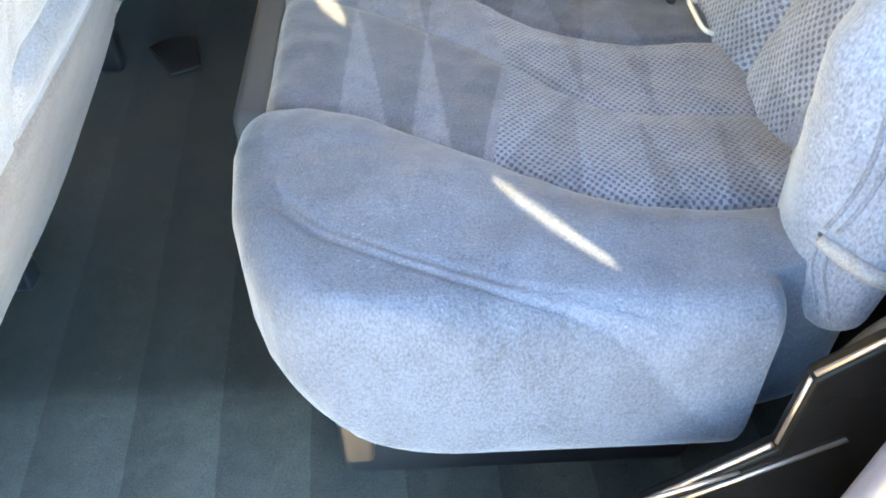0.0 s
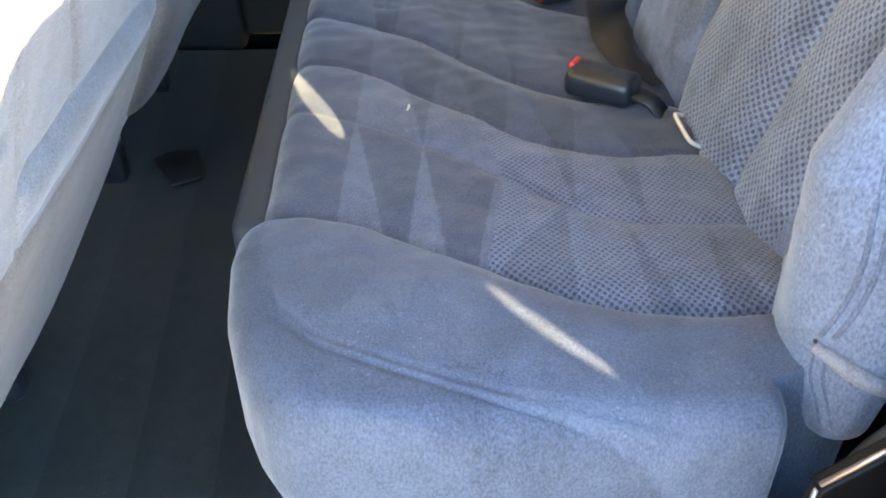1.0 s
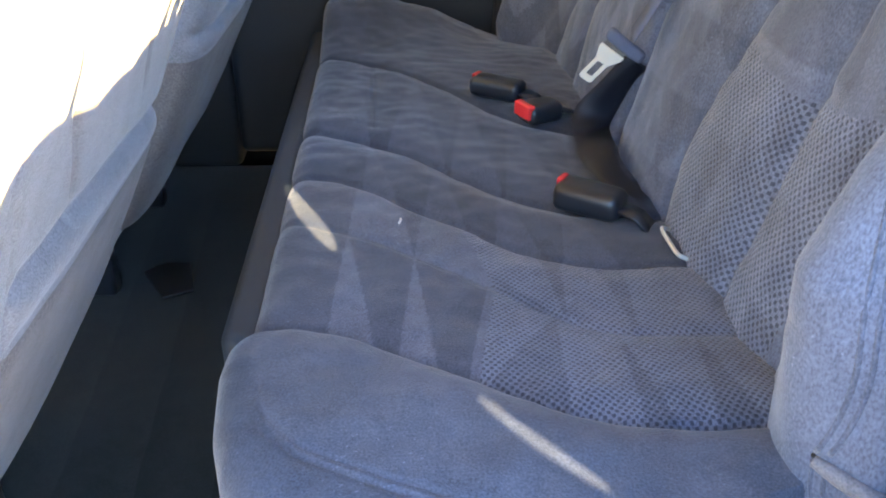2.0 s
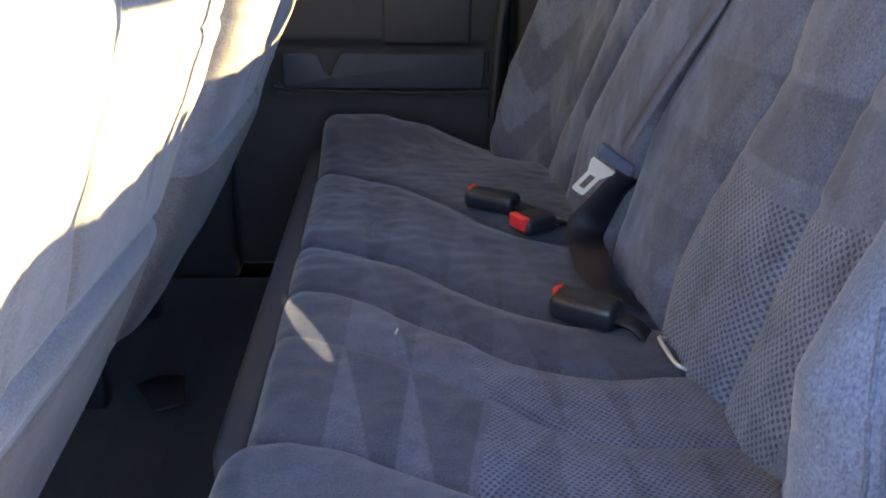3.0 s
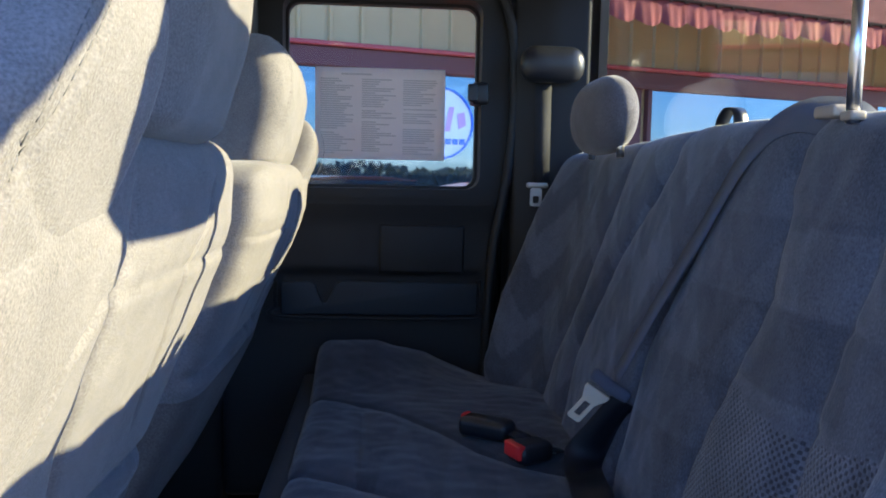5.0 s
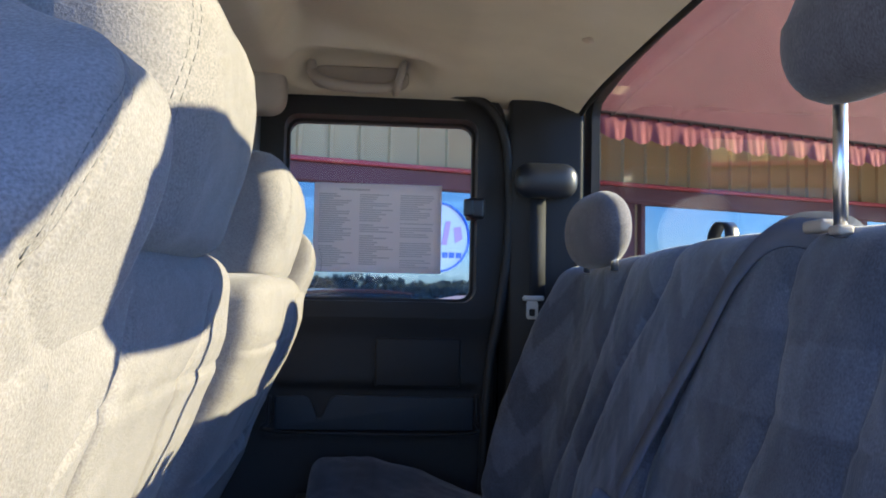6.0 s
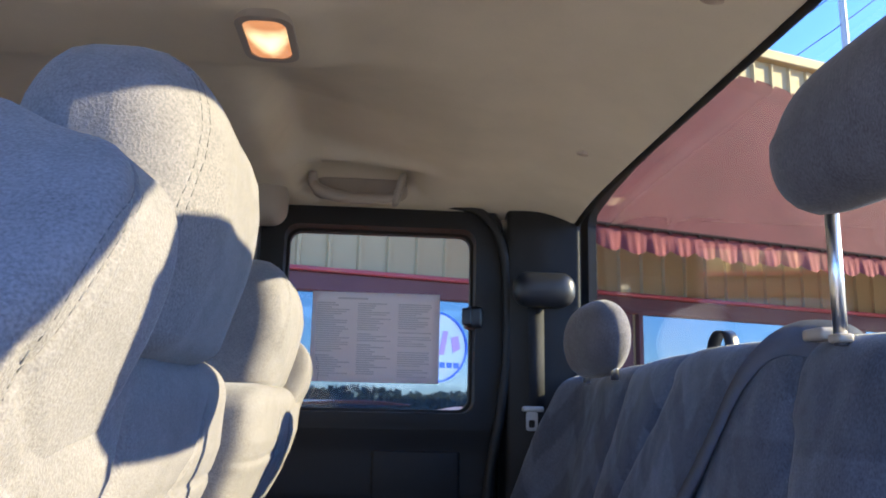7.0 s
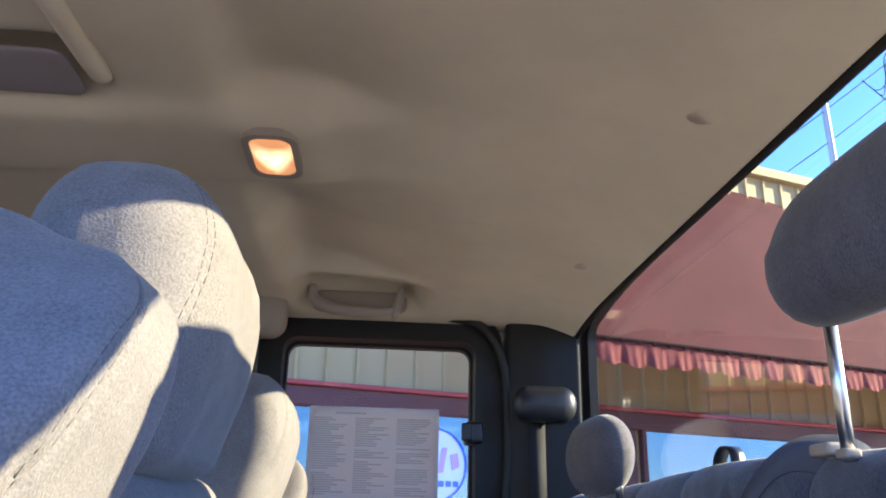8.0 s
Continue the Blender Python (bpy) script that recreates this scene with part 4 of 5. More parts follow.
def back_weave(y, z):
    """The nap's tone and the openwork of the backrest's cloth."""
    inner = lerp(z, BACK_Z, BACK_Y)
    outer = lerp(z, (0.40, 0.45, 0.53, 0.60), (0.52, 0.517, 0.509, 0.497))
    middle = lerp(z, (0.35, 0.42, 0.50, 0.58), (0.613, 0.633, 0.641, 0.634))
    if y < outer:
        return 1.18, 0.0
    row = (z - 0.33) / 0.0875
    r, v = int(row), row - int(row)
    tri = abs((y / 0.125 + (0.15, 0.62, 0.30, 0.75, 0.05, 0.5, 0.9)[r % 7]) % 1 - 0.5) * 2
    if y < inner:
        top = lerp(y, (0.497, 0.569, 0.634, 0.715, 0.787), (0.606, 0.590, 0.578, 0.582, 0.604))
        if z < top:
            cloud = 0.10 * noise.noise(Vector((y * 30, z * 30, 3)))
            return (1.40 if y > middle else 1.55) + cloud * 2 - (0.22 if tri < 0.5 * v else 0), 1.0
        pale = y < 0.585 if 0.604 < z < 0.68 else z < 0.757
        return (1.16 if pale else 0.92) - (0.08 if tri < v else 0), 0.0
    if y < 0.95 - 0.3 * (z - 0.6):
        return 1.02 - (0.20 if tri < v else 0.0), 0.0
    return (1.06 if tri < (v if r % 2 else 1 - v) else 0.74), 0.0


def back_shape(p):
    x, y, z = p
    k = (z - 0.33) / 0.54
    fr = min(max((0.372 - x) / 0.06, 0), 1)
    d = 0.10 * dent(y - 0.395, 0.075) * lerp(z, [0.33, 0.40, 0.55, 0.75, 0.87], [0.15, 0.45, 1.05, 0.75, 0.4])
    d += 0.088 * dent(y - 1.655, 0.075) * lerp(z, [0.33, 0.40, 0.55, 0.75, 0.87], [0.7, 1.0, 1.0, 0.66, 0.25])
    # upright seams and the channels between them
    seams = ((0.505, 0.52), (lerp(z, [0.36, 0.6, 0.87], [0.63, 0.63, 0.60]), 0.6), (lerp(z, BACK_Z, BACK_Y), 0.8),
             (lerp(z, [0.36, 0.56, 0.77, 0.87], [1.02, 1.035, 0.925, 0.86]), 1.0), (lerp(z, [0.36, 0.5, 0.66, 0.82], [1.31, 1.34, 1.25, 1.11]), 1.0),
             (lerp(z, [0.35, 0.45, 0.64, 0.82], [1.48, 1.47, 1.38, 1.32]), 1.0))
    for sy, amt in seams:
        d -= 0.011 * amt * dent(y - sy, 0.007) + 0.010 * dent(y - sy, 0.032)
    for sz in (0.59, 0.68, 0.765):
        d -= 0.0025 * dent(z - sz - 0.05 * (y - 0.65), 0.006) * dent(y - 0.66, 0.13)
    d += 0.003 * noise.noise(Vector((y * 13, z * 13, 4))) + 0.0015 * noise.noise(Vector((y * 40, z * 40, 7)))
    x += 0.2407 * (z - 0.33) - d * fr
    # thin at the lower near end
    thin = dent(max(0, y - 0.34), 0.06) * min(1, max(0, (0.56 - z) / 0.12))
    x -= max(0, x - 0.29) * 0.62 * thin
    # lower near corner is drawn in
    z += 0.05 * dent(y - 0.33, 0.05) * (1 - k) * 0.3
    z += 0.012 * dent(y - 1.0, 0.25) * k - 0.008 * max(0, (y - 1.35) / 0.35) * k
    return Vector((x, y, z))


bm = rblock((0.30, 0.335, 0.325), (0.385, 1.70, 0.867), (0.035, 0.045, 0.035), (6, 240, 110), back_shape)
skin = BVHTree.FromBMesh(bm)
weave_into(part("backrest", bm, BACK_CLOTH, bench), back_weave, (1, 2))


def lay(points, toward, lift=0.0):
    return drop(skin, points, toward, lift)


INTO = (0.62, 0.68, -0.3)
for off in (0.0, 0.011):
    part("stitched_seam", tube(lay([(0.262 + off, 0.36, 0.62), (0.268 + off, 0.355, 0.55), (0.272 + off, 0.35, 0.505), (0.270 + off, 0.35, 0.468), (0.262 + off, 0.35, 0.44)], INTO, -0.0012), 0.0022, 6), SEAM_CLOTH, bench)
    part("stitched_seam", tube(lay([(0.262 + off, 0.35, 0.432), (0.268 + off, 0.35, 0.405), (0.278 + off, 0.345, 0.383), (0.288 + off, 0.345, 0.365)], INTO, -0.0010), 0.0020, 6), SEAM_CLOTH, bench)
tab = lay([(0.266, 0.345, 0.440), (0.288, 0.343, 0.427), (0.306, 0.341, 0.418), (0.322, 0.34, 0.412), (0.335, 0.338, 0.408)], (0.4, 0.75, -0.5), 0.002)
part("side_tab", tube(tab, [0.0045 + 0.002 * min(1, k / 4) for k in range(len(tab))], 8), VELOUR, bench, "sewn fabric lip of a slit")
slit = lay([(0.264, 0.345, 0.4445), (0.272, 0.344, 0.4405), (0.280, 0.343, 0.4365)], (0.4, 0.75, -0.5), 0.0)
part("slit", tube(slit, 0.0016, 6), RUBBER, bench, "dark slit in the cover")


def headrest(name, lo, hi, r, posts, post_z, post_x, parent, label, shape=None, sleeves=True):
    pad = part(name, rblock(lo, hi, r, (10, 24, 16), shape), PLAIN_CLOTH, parent, label)
    for y in posts:
        part("post", tube([(post_x, y, post_z[0]), (post_x, y, post_z[1])], 0.0065, 12), CHROME, pad, "chrome post")
        if sleeves:
            part("post_sleeve", rblock((post_x - 0.008, y - 0.0095, post_z[0] + 0.002), (post_x + 0.008, y + 0.0095, post_z[0] + 0.011), 0.003, (1, 1, 1)), LINER_PL, pad)
    return pad


def hr_near(p):
    k = (p.z - 0.97) / 0.16
    return Vector((p.x + 0.02 * (k - 0.5), p.y, p.z - 0.010 * ((p.y - 0.557) / 0.185) ** 2 * (1 if k > 0.5 else -1)))


headrest("headrest", (0.372, 0.372, 0.970), (0.468, 0.742, 1.125), (0.048, 0.09, 0.075), (0.44, 0.690), (0.857, 1.0), 0.43, bench, "grey velour headrest raised on chrome posts", hr_near)
headrest("headrest", (0.358, 1.265, 0.846), (0.445, 1.552, 0.984), (0.042, 0.11, 0.068), (1.32, 1.50), (0.84, 0.88), 0.41, bench, "grey velour headrest pushed down", None, False)

part("post_guide", rblock((0.424, 0.712, 0.864), (0.446, 0.748, 0.8765), 0.004, (2, 2, 1)), LINER_PL, bench, "pale plastic guide of the headrest post")

# anchor loops of the bench
for ya, yb in ((0.752, 0.700), (0.482, 0.448)):
    lp = tube(smooth_line([(0.312, ya + 0.004, 0.388), (0.302, ya, 0.392), (0.301, (ya + yb) / 2, 0.391), (0.303, yb, 0.389), (0.314, yb - 0.003, 0.384)]), 0.0025)
    part("anchor_loop", lp, STEEL, bench, "pale steel anchor loop")


# ---- front seats ----
REAR_Z = [0.0, 0.05, 0.13, 0.166, 0.24, 0.31, 0.40, 0.456, 0.516, 0.62, 0.66, 0.71, 0.75, 0.80, 0.85]
REAR_X = [-0.548, -0.508, -0.444, -0.419, -0.376, -0.337, -0.29, -0.262, -0.243, -0.20, -0.18, -0.161, -0.149, -0.146, -0.146]


def front_seat(mirror, label, dx, foot, slump):
    m = (lambda y: 2.0 - y) if mirror else (lambda y: y)
    s = thing("front_seat", (-0.35, m(0.56), 0.0), label, "seat", "front seats")

    def back(p):
        x, y, z = p
        k = max(0, (x + 0.12) / 0.12)      # 1 on the rear face
        xr = lerp(z, REAR_Z, REAR_X)
        d = 0.004 * noise.noise(Vector((y * 5, z * 5, 9))) + 0.0012 * noise.noise(Vector((y * 22, z * 12, 5)))
        # seams of the upper panel, the side seam and the pocket with its sagging lip
        panel = lerp(y, [0.40, 0.41, 0.43, 0.46, 0.85], [0.58, 0.66, 0.70, 0.727, 0.722])
        d -= 0.003 * dent(z - panel, 0.004) - 0.0015 * dent(z - panel + 0.012, 0.012)
        across = min(max((y - 0.440) / 0.01, 0), 1)
        lip_z = lerp(y, [0.44, 0.53, 0.62, 0.73, 0.84], [0.522, 0.526, 0.523, 0.512, 0.508])
        d -= across * (0.009 * dent(z - lip_z, 0.010) - 0.004 * dent(z - lip_z + 0.024, 0.014) + 0.0035 * dent(z - 0.475, 0.0045))
        side = lerp(z, [0.48, 0.51, 0.556, 0.63, 0.70], [0.437, 0.440, 0.428, 0.408, 0.40])
        d -= 0.003 * dent(y - side, 0.005) * (1 if 0.47 < z < 0.60 else 0)
        # crevice beside the outer bolster and the thin seam of the middle panel
        crev = lerp(z, [0.50, 0.58, 0.632, 0.683, 0.727, 0.761, 0.80], [0.555, 0.525, 0.497, 0.48, 0.479, 0.495, 0.50])
        thin = lerp(z, [0.55, 0.623, 0.674, 0.724, 0.759, 0.80], [0.73, 0.697, 0.666, 0.653, 0.698, 0.71])
        d -= (0.007 * dent(y - crev, 0.0045) + 0.002 * dent(y - crev, 0.014)) * min(1, max(0, (z - 0.50) / 0.05)) * min(1, max(0, (0.80 - z) / 0.03))
        d -= 0.005 * dent(y - thin, 0.0045) * min(1, max(0, (z - 0.56) / 0.03)) * min(1, max(0, (0.80 - z) / 0.03))
        d += 0.0015 * dent(z - 0.727 - 0.35 * min(0, y - 0.459), 0.010) * (1 if 0.46 < y < 0.66 else 0)
        return Vector((x + xr + d * k, m(y), z))

    shell = part("backrest", rblock((-0.13, 0.26, foot), (0.0, 0.885, 0.834), (0.032, 0.10, 0.036), (6, 150, 150), back), VELOUR, s)
    # coarser, browner cloth below the pocket
    shell.data.materials.append(SKIRT)
    for f in shell.data.polygons:
        f.material_index = 1 if f.center.z < 0.472 else 0

    def shoulder(p):
        x, y, z = p
        xr = soft(z, [0.45, 0.516, 0.62, 0.66, 0.71, 0.75, 0.80, 0.85, 0.90, 0.93], [-0.264, -0.241, -0.198, -0.178, -0.157, -0.140, -0.121, -0.104, -0.098, -0.104], 0.02)
        # the top slopes down to the rear, and its outer corner is cut off round
        k = max(0, (x + 0.14) / 0.14)
        z -= (0.020 * k ** 2 + 0.013 * dent(k - 0.74, 0.25)) * max(0, (z - 0.8) / 0.125)
        y += (0.44 - y) / 0.19 * 0.12 * max(0, (z - 0.77) / 0.155) ** 1.3
        y += (p.y - 0.25) / 0.195 * soft(z, [0.50, 0.58, 0.632, 0.683, 0.727, 0.761, 0.80, 0.84], [0.08, 0.055, 0.032, 0.016, 0.014, 0.02, 0.004, 0.0], 0.02)
        d = 0.003 * noise.noise(Vector((y * 12, z * 12, 2))) - 0.004 * dent(p.y - 0.30, 0.004) * k - 0.003 * dent(z - 0.79 + 0.7 * (y - 0.335), 0.004) * k
        sink = 0.012 * min(1, max(0, (p.y - 0.36) / 0.085)) * min(1, max(0, (0.80 - z) / 0.05))
        return Vector((x + xr + d - 0.013 - sink, m(y), z))

    bm = rblock((-0.20, 0.25, 0.5), (0.0, 0.455, 0.958), (0.036, 0.028, 0.042), (10, 50, 70), shoulder)
    cover = BVHTree.FromBMesh(bm)
    tall = part("belt_shoulder", bm, VELOUR, s, "tall outer shoulder that holds the belt")
    for off in (0.0, 0.009):
        row = drop(cover, [(-0.12, m(yy + off), zz - off * 0.5) for yy, zz in ((0.366, 0.898), (0.355, 0.888), (0.334, 0.873), (0.316, 0.85), (0.308, 0.829), (0.303, 0.80))], (-1, 0, 0), 0.0, 10)
        part("stitching", stitches(row, 0.0004), THREAD, tall)
    part("seat_cushion", rblock((-1.0, 0.26, 0.12), (-0.45, 0.86, 0.34), 0.06, (8, 8, 4), lambda p: Vector((p.x, m(p.y), p.z))), VELOUR, s)
    part("seat_track", rblock((-0.95, 0.36, 0.0), (-0.5, 0.40, 0.12), 0.01, (1, 1, 1), lambda p: Vector((p.x, m(p.y), p.z))), BLACK, s)
    part("seat_track", rblock((-0.95, 0.72, 0.0), (-0.5, 0.76, 0.12), 0.01, (1, 1, 1), lambda p: Vector((p.x, m(p.y), p.z))), BLACK, s)

    def hr(p):
        x, y, z = p
        z = lerp(z, [0.745, 0.85, 1.043], [0.818, 0.842, 1.043])      # squarer below than above
        k = (z - 0.825) / 0.22
        x += 0.018 * math.sin(math.pi * min(max(k, 0), 1)) - 0.016 * (1 - k) + 0.008 * k
        # stitched seams near both sides of the rear face
        for sy in (0.717, 0.501):
            for off in (-0.004, 0.004):
                x -= 0.0015 * dent(y - sy - off - 0.03 * (k - 0.5) * (1 if sy > 0.6 else -1), 0.0028) if x > -0.17 else 0
        y += slump * 2.6 * (y - 0.609) * (x + 0.19)
        return Vector((x + dx + 0.002 * noise.noise(Vector((x * 20, y * 20, z * 20))), m(y), z))

    bm = rblock((-0.280, 0.462, 0.745), (-0.134, 0.756, 1.043), (0.060, 0.090, 0.088), (10, 90, 34), hr)
    cover = BVHTree.FromBMesh(bm)
    pad = part("headrest", bm, VELOUR, s, "grey velour headrest with stitched seam")
    for off in (0.0, 0.007):
        for flip in (False, True):
            line = [(1.218 - yy - off if flip else yy + off, zz) for yy, zz in ((0.518, 1.028), (0.514, 1.015), (0.508, 1.0), (0.500, 0.975), (0.492, 0.945), (0.486, 0.915), (0.483, 0.885))]
            row = drop(cover, [(-0.14, m(yy), zz) for yy, zz in line], (-1, 0, 0), 0.0, 10)
            part("stitching", stitches(row, 0.0005), THREAD, pad)
    for y in (0.53, 0.67):
        part("post", tube([(-0.185, m(y), 0.80), (-0.185, m(y), 0.87)], 0.006, 10), CHROME, pad, "chrome post")
    # the upper part leans a little lower and further to the front
    for piece in s.children_recursive:
        for v in piece.data.vertices:
            v.co += Vector((-0.016 if piece == tall else -0.003, 0, -0.014)) * (slump * min(max((v.co.z - 0.55) / 0.2, 0), 1))


front_seat(False, "grey velour front seat with tall belt shoulder", 0.014, 0.06, 0.0)
front_seat(True, "grey velour front seat with tall belt shoulder", -0.012, 0.18, 1.0)

# ---- near shoulder belt over the bench ----
nb = thing("seat_belt", (0.33, 1.1, 0.4), "dark blue-grey seat belt with steel tongue across the backrest", "seat belt")
P = [(0.476, 0.738, 0.846), (0.467, 0.752, 0.864), (0.456, 0.776, 0.871), (0.445, 0.804, 0.873), (0.435, 0.835, 0.864), (0.426, 0.862, 0.845), (0.415, 0.888, 0.814), (0.396, 0.930, 0.742), (0.372, 0.970, 0.668), (0.344, 0.999, 0.592), (0.322, 1.014, 0.538)]
part("strap", strap(smooth_line(P), [Vector((0.45, 0.25, 0.75)).lerp(Vector((0.3, 0.78, 0.45)), min(1, max(0, (k - 16) / 22))) for k in range(100)], 0.048), WEBBING, nb)
# slack band below the tongue, tucked in beside the near backrest
left = smooth_line([(0.322, 1.02, 0.515), (0.292, 1.036, 0.469), (0.264, 1.046, 0.428), (0.257, 1.022, 0.404), (0.253, 0.985, 0.401), (0.249, 0.928, 0.398), (0.261, 0.873, 0.395), (0.297, 0.83, 0.390)])
right = smooth_line([(0.353, 1.02, 0.492), (0.338, 1.03, 0.469), (0.322, 1.04, 0.423), (0.310, 1.022, 0.410), (0.300, 0.980, 0.414), (0.292, 0.930, 0.419), (0.288, 0.885, 0.407), (0.312, 0.83, 0.390)])
bm = bmesh.new()
rows = [[bm.verts.new(a.lerp(b, k / 6) - Vector((0.004, 0.006, 0)) * math.sin(math.pi * k / 6)) for k in range(7)] for a, b in zip(left, right)]
for a, b in zip(rows, rows[1:]):
    for k in range(6):
        bm.faces.new((a[k], a[k + 1], b[k + 1], b[k]))
bmesh.ops.solidify(bm, geom=list(bm.faces), thickness=0.0016)
part("loop", bm, SLACK, nb, "glossy black slack belt loop")
Y0 = 1.022
o = Vector((0.2945, Y0, 0.5085))
u = (Vector((0.270, Y0, 0.472)) - o).normalized()
w = u.cross(Vector((0, 1, 0)))
tg = Matrix.Translation(o) @ Matrix((w, -u, w.cross(-u))).transposed().to_4x4() @ Matrix.Rotation(radians(20), 4, "X")
bm = ring(rrect(-0.0105, -0.047, 0.0105, 0.003, 0.004), rrect(-0.0052, -0.038, 0.0052, -0.013, 0.002), -0.0012, 0.0012, "z")
bmesh.ops.transform(bm, matrix=tg, verts=bm.verts)
plate = part("tongue", bm, NICKEL, nb, "bare steel tongue", smooth=False)
bm = prism([(-0.0105, -0.012), (0.0105, -0.012), (0.019, 0.004), (0.019, 0.010), (-0.019, 0.010), (-0.019, 0.004)], -0.0016, 0.0016, "z")
bmesh.ops.transform(bm, matrix=tg, verts=bm.verts)
part("tongue_base", bm, NICKEL, nb, smooth=False)
g0, g1 = Vector((0.284, Y0 + 0.004, 0.537)), Vector((0.346, Y0 - 0.004, 0.500))
gd = (g1 - g0).normalized()
gu = (Vector((0, 0, 1)) - gd * gd.z).normalized()
gm = Matrix.Translation((g0 + g1) / 2) @ Matrix((gd, gu, gd.cross(gu))).transposed().to_4x4()
bm = rblock((-0.031, -0.006, -0.008), (0.031, 0.012, 0.007), (0.007, 0.006, 0.006), (4, 3, 2), lambda p: gm @ Vector((p.x, p.y + 0.12 * abs(p.x) * (1 if p.x < 0 else -0.3), p.z)))
part("tongue_grip", bm, WEBBING, nb, "folded belt end at the tongue")


def buckle(at, turn, label, red_face, size):
    b = thing("belt_buckle", at, label, "belt buckle", "belt buckles")
    M = Matrix.Translation(at) @ Euler((0, radians(turn[1]), radians(turn[0]))).to_matrix().to_4x4()
    L, W, H = size

    def f(p):
        k = (p.x + L) / L
        return M @ Vector((p.x, p.y * (1.0 - 0.10 * min(max(k, 0), 1) ** 2), p.z))
    part("housing", rblock((-L, -W / 2, 0), (0, W / 2, H), (0.011, 0.013, 0.012), (6, 4, 2), f), BLACK, b)
    if red_face == "front":
        part("button", rblock((-L - 0.003, -W * 0.40, H * 0.30), (-L + 0.010, W * 0.40, H * 1.02), 0.003, (2, 2, 2), f), RED, b, "red release button")
    else:
        part("button", rblock((-L - 0.001, -W * 0.10, H * 0.35), (-L + 0.006, W * 0.36, H * 1.01), 0.002, (1, 1, 1), f), RED, b, "red release button")
    part("stalk_clip", rblock((0.008, -W * 0.10, H * 0.15), (0.015, W * 0.10, H * 0.42), 0.002, (1, 1, 1), lambda p: M @ p), STEEL, b, "small steel clip")
    part("stalk", strap([M @ Vector((-0.005, 0, H / 2)), M @ Vector((0.02, 0, H / 3)), M @ Vector((0.04, 0, -0.005))], (M.to_3x3() @ Vector((0, 1, 0))), W * 0.6, 0.004), BLACK, b)
    return b


buckle((0.268, 0.792, 0.382), (-35, 0), "black belt buckle with red button lying on the seat", "side", (0.082, 0.048, 0.034))
buckle((0.255, 1.122, 0.386), (24, 0), "black belt buckle with red button face", "front", (0.062, 0.050, 0.030))
buckle((0.214, 1.192, 0.386), (-33, 0), "black belt buckle lying beside the red one", "side", (0.088, 0.048, 0.032))

lint = part("lint", tube([(0.010, 0.782, 0.3865), (0.012, 0.787, 0.3885), (0.0125, 0.794, 0.387)], 0.0013, 6), PAPER)
tagged(lint, "white speck of lint on the bench cloth", "lint")

# strap loop standing behind the backrest
bl = thing("tether_loop", (0.46, 0.99, 0.87), "small black strap loop behind the backrest", "strap")
part("loop", strap(smooth_line([(0.462, 1.040, 0.85), (0.462, 1.037, 0.882), (0.462, 1.015, 0.897), (0.462, 0.988, 0.891), (0.462, 0.980, 0.86)]), (1, 0, 0), 0.018, 0.003), BLACK, bl)

# ---- ceiling fittings ----
LAMP = bpy.data.materials.new("lamp_glow")
LAMP.use_nodes = True
ln, ll = LAMP.node_tree.nodes, LAMP.node_tree.links
b = ln["Principled BSDF"]
b.inputs["Base Color"].default_value, b.inputs["Roughness"].default_value = (0.5, 0.3, 0.15, 1), 0.3
co, gd, rp = ln.new("ShaderNodeTexCoord"), ln.new("ShaderNodeTexNoise"), ln.new("ShaderNodeValToRGB")
gd.inputs["Scale"].default_value = 40
ll.new(co.outputs["Object"], gd.inputs["Vector"])
place = ln.new("ShaderNodeSeparateXYZ")
ll.new(co.outputs["Object"], place.inputs[0])
lx, ly = Num(LAMP.node_tree, place.outputs[0]), Num(LAMP.node_tree, place.outputs[1])
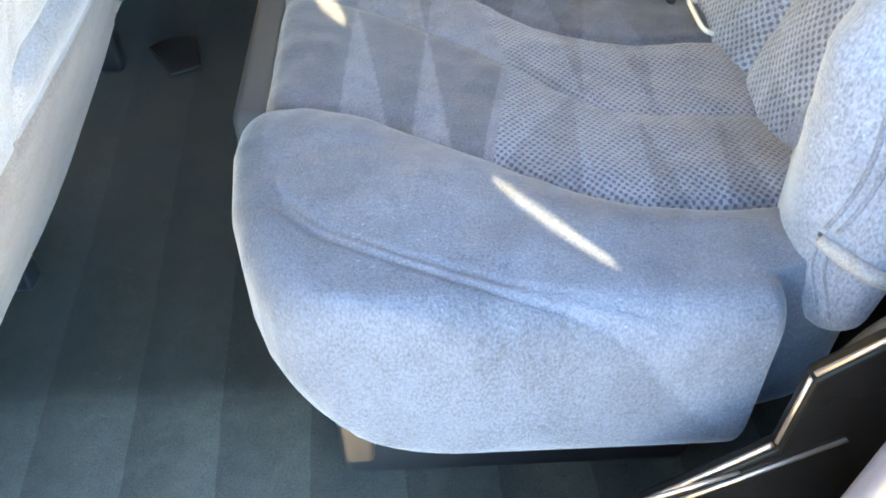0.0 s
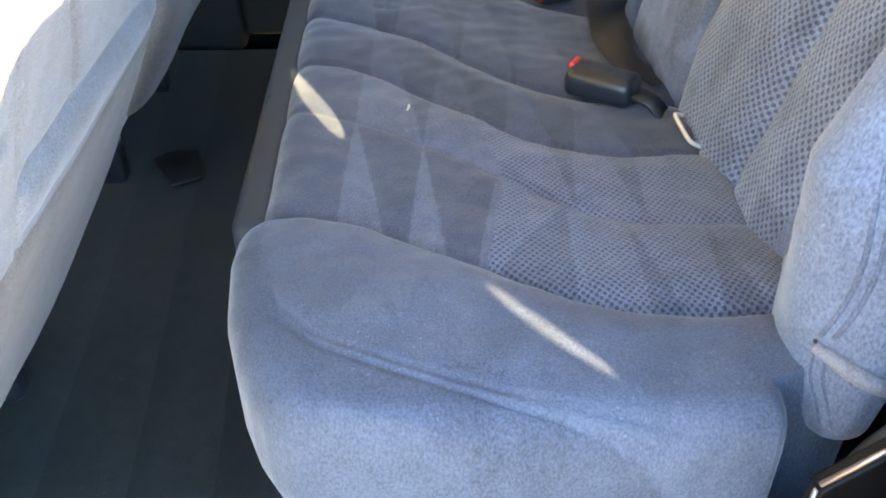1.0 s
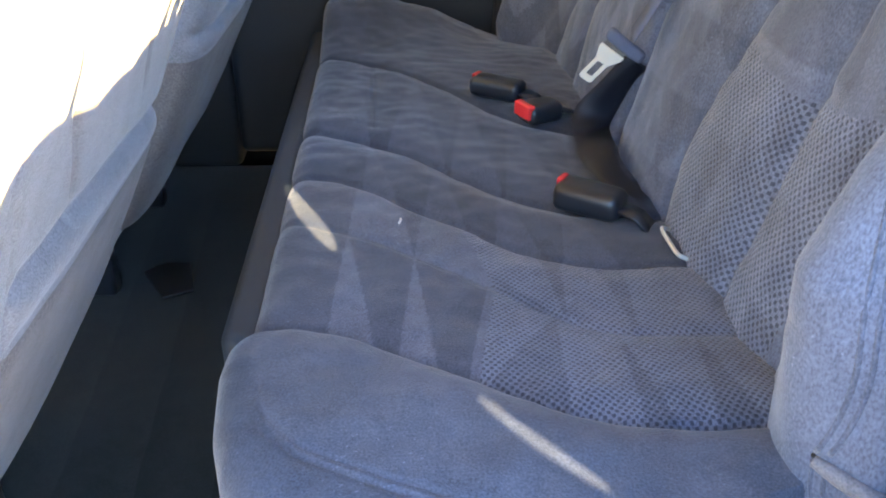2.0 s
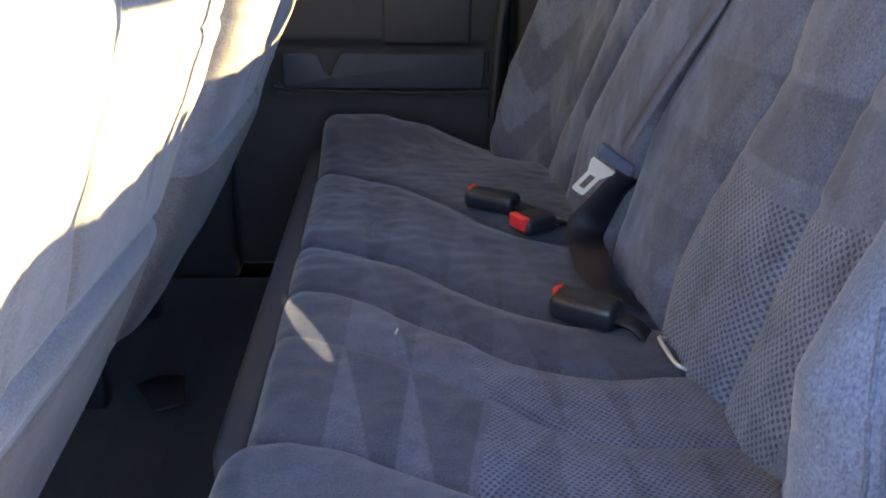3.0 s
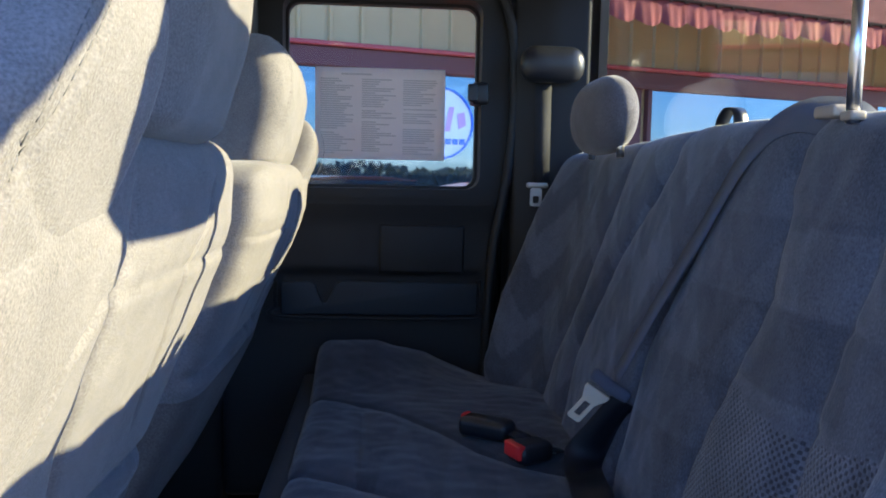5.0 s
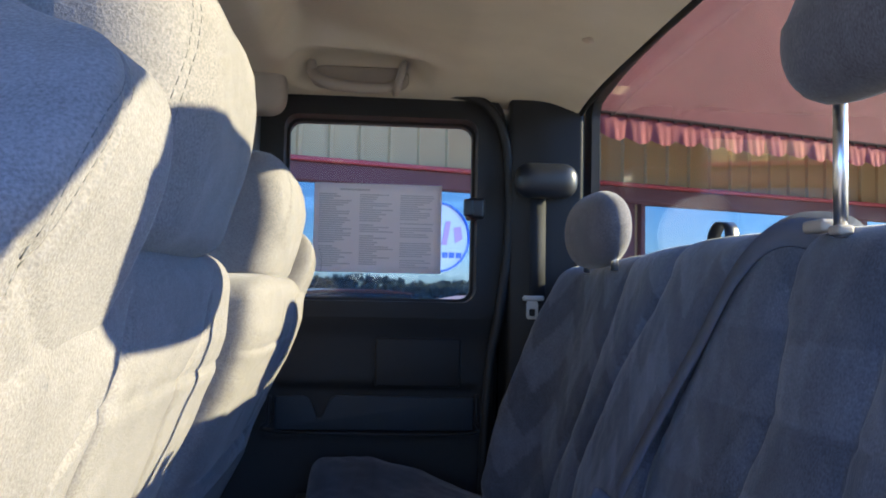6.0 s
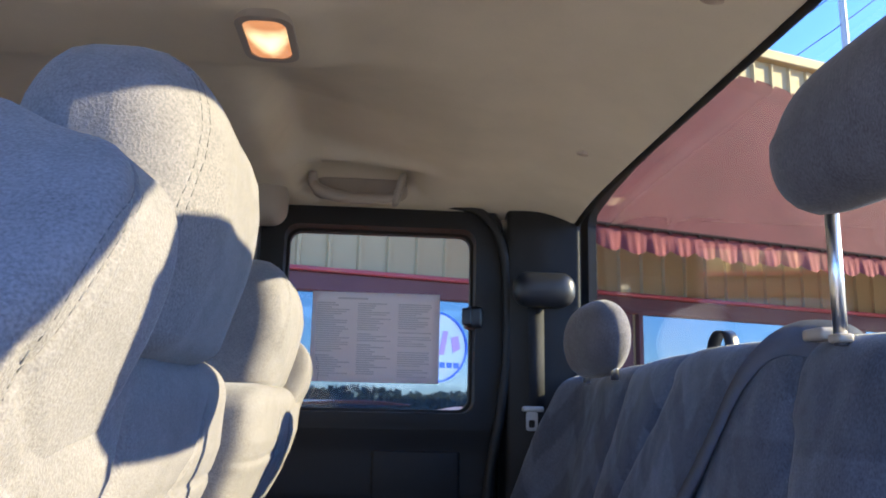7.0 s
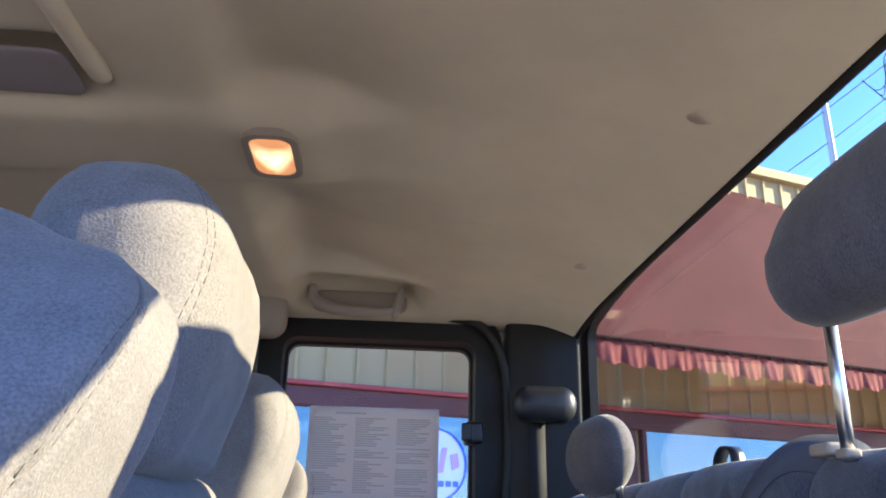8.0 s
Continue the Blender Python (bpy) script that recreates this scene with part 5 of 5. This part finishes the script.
far = (((lx + 0.150) / 0.040).op("POWER", 2.0) + (((ly - 0.958) - (lx + 0.150).abs() * -0.9) / 0.055).op("POWER", 2.0)).op("SQRT") + (Num(LAMP.node_tree, gd.outputs[0]) - 0.5) * 0.5
rp.color_ramp.elements[0].color, rp.color_ramp.elements[1].color = (1.0, 0.76, 0.26, 1), (0.36, 0.13, 0.030, 1)
rp.color_ramp.elements[0].position, rp.color_ramp.elements[1].position = 0.12, 0.80
ll.new(far.sock, rp.inputs[0])
ll.new(rp.outputs[0], b.inputs["Emission Color"])
b.inputs["Emission Strength"].default_value = 0.38
lamp = thing("dome_lamp", (-0.153, 0.955, 1.265), "lit amber dome lamp in the headliner", "lamp")
part("lens", rblock((-0.180, 0.897, 1.246), (-0.124, 1.008, 1.266), (0.018, 0.022, 0.009), (4, 6, 2)), LAMP, lamp, "glowing ribbed lens")
part("bezel", ring(rrect(-0.188, 0.887, -0.116, 1.018, 0.024), rrect(-0.179, 0.898, -0.125, 1.007, 0.018), 1.250, 1.268, "z"), LINER_PL, lamp, "beige plastic bezel", smooth=False)

# darker colour stands for the shade inside the handle's pocket
POCKET_SHADE = mat("pocket_shade", (0.36, 0.315, 0.26), 0.8, var=0.1, scale=20, spec=0.1)
gh = thing("grab_handle", (-0.03, 1.735, 1.24), "beige plastic grab handle over the door", "handle")
part("grip", tube(smooth_line([(-0.152, 1.730, 1.285), (-0.145, 1.720, 1.266), (-0.120, 1.714, 1.252), (-0.09, 1.712, 1.245), (-0.03, 1.712, 1.242), (0.02, 1.714, 1.246), (0.040, 1.720, 1.262)]), [0.009 + 0.005 * math.sin(math.pi * (i / 48) ** 0.7) for i in range(49)], 10), LINER_PL, gh)
part("foot", rblock((0.028, 1.70, 1.230), (0.046, 1.74, 1.306), (0.008, 0.012, 0.012), (1, 1, 3), lambda p: Vector((p.x + 0.25 * (p.z - 1.25), p.y, p.z))), LINER_PL, gh)
part("foot", rblock((-0.166, 1.715, 1.270), (-0.143, 1.742, 1.306), (0.01, 0.01, 0.012), (1, 1, 1)), LINER_PL, gh)
part("recess", rblock((-0.155, 1.738, 1.246), (0.062, 1.752, 1.298), (0.03, 0.005, 0.02), (4, 1, 2)), POCKET_SHADE, gh, "panel behind the grip, coloured as pocket shade")
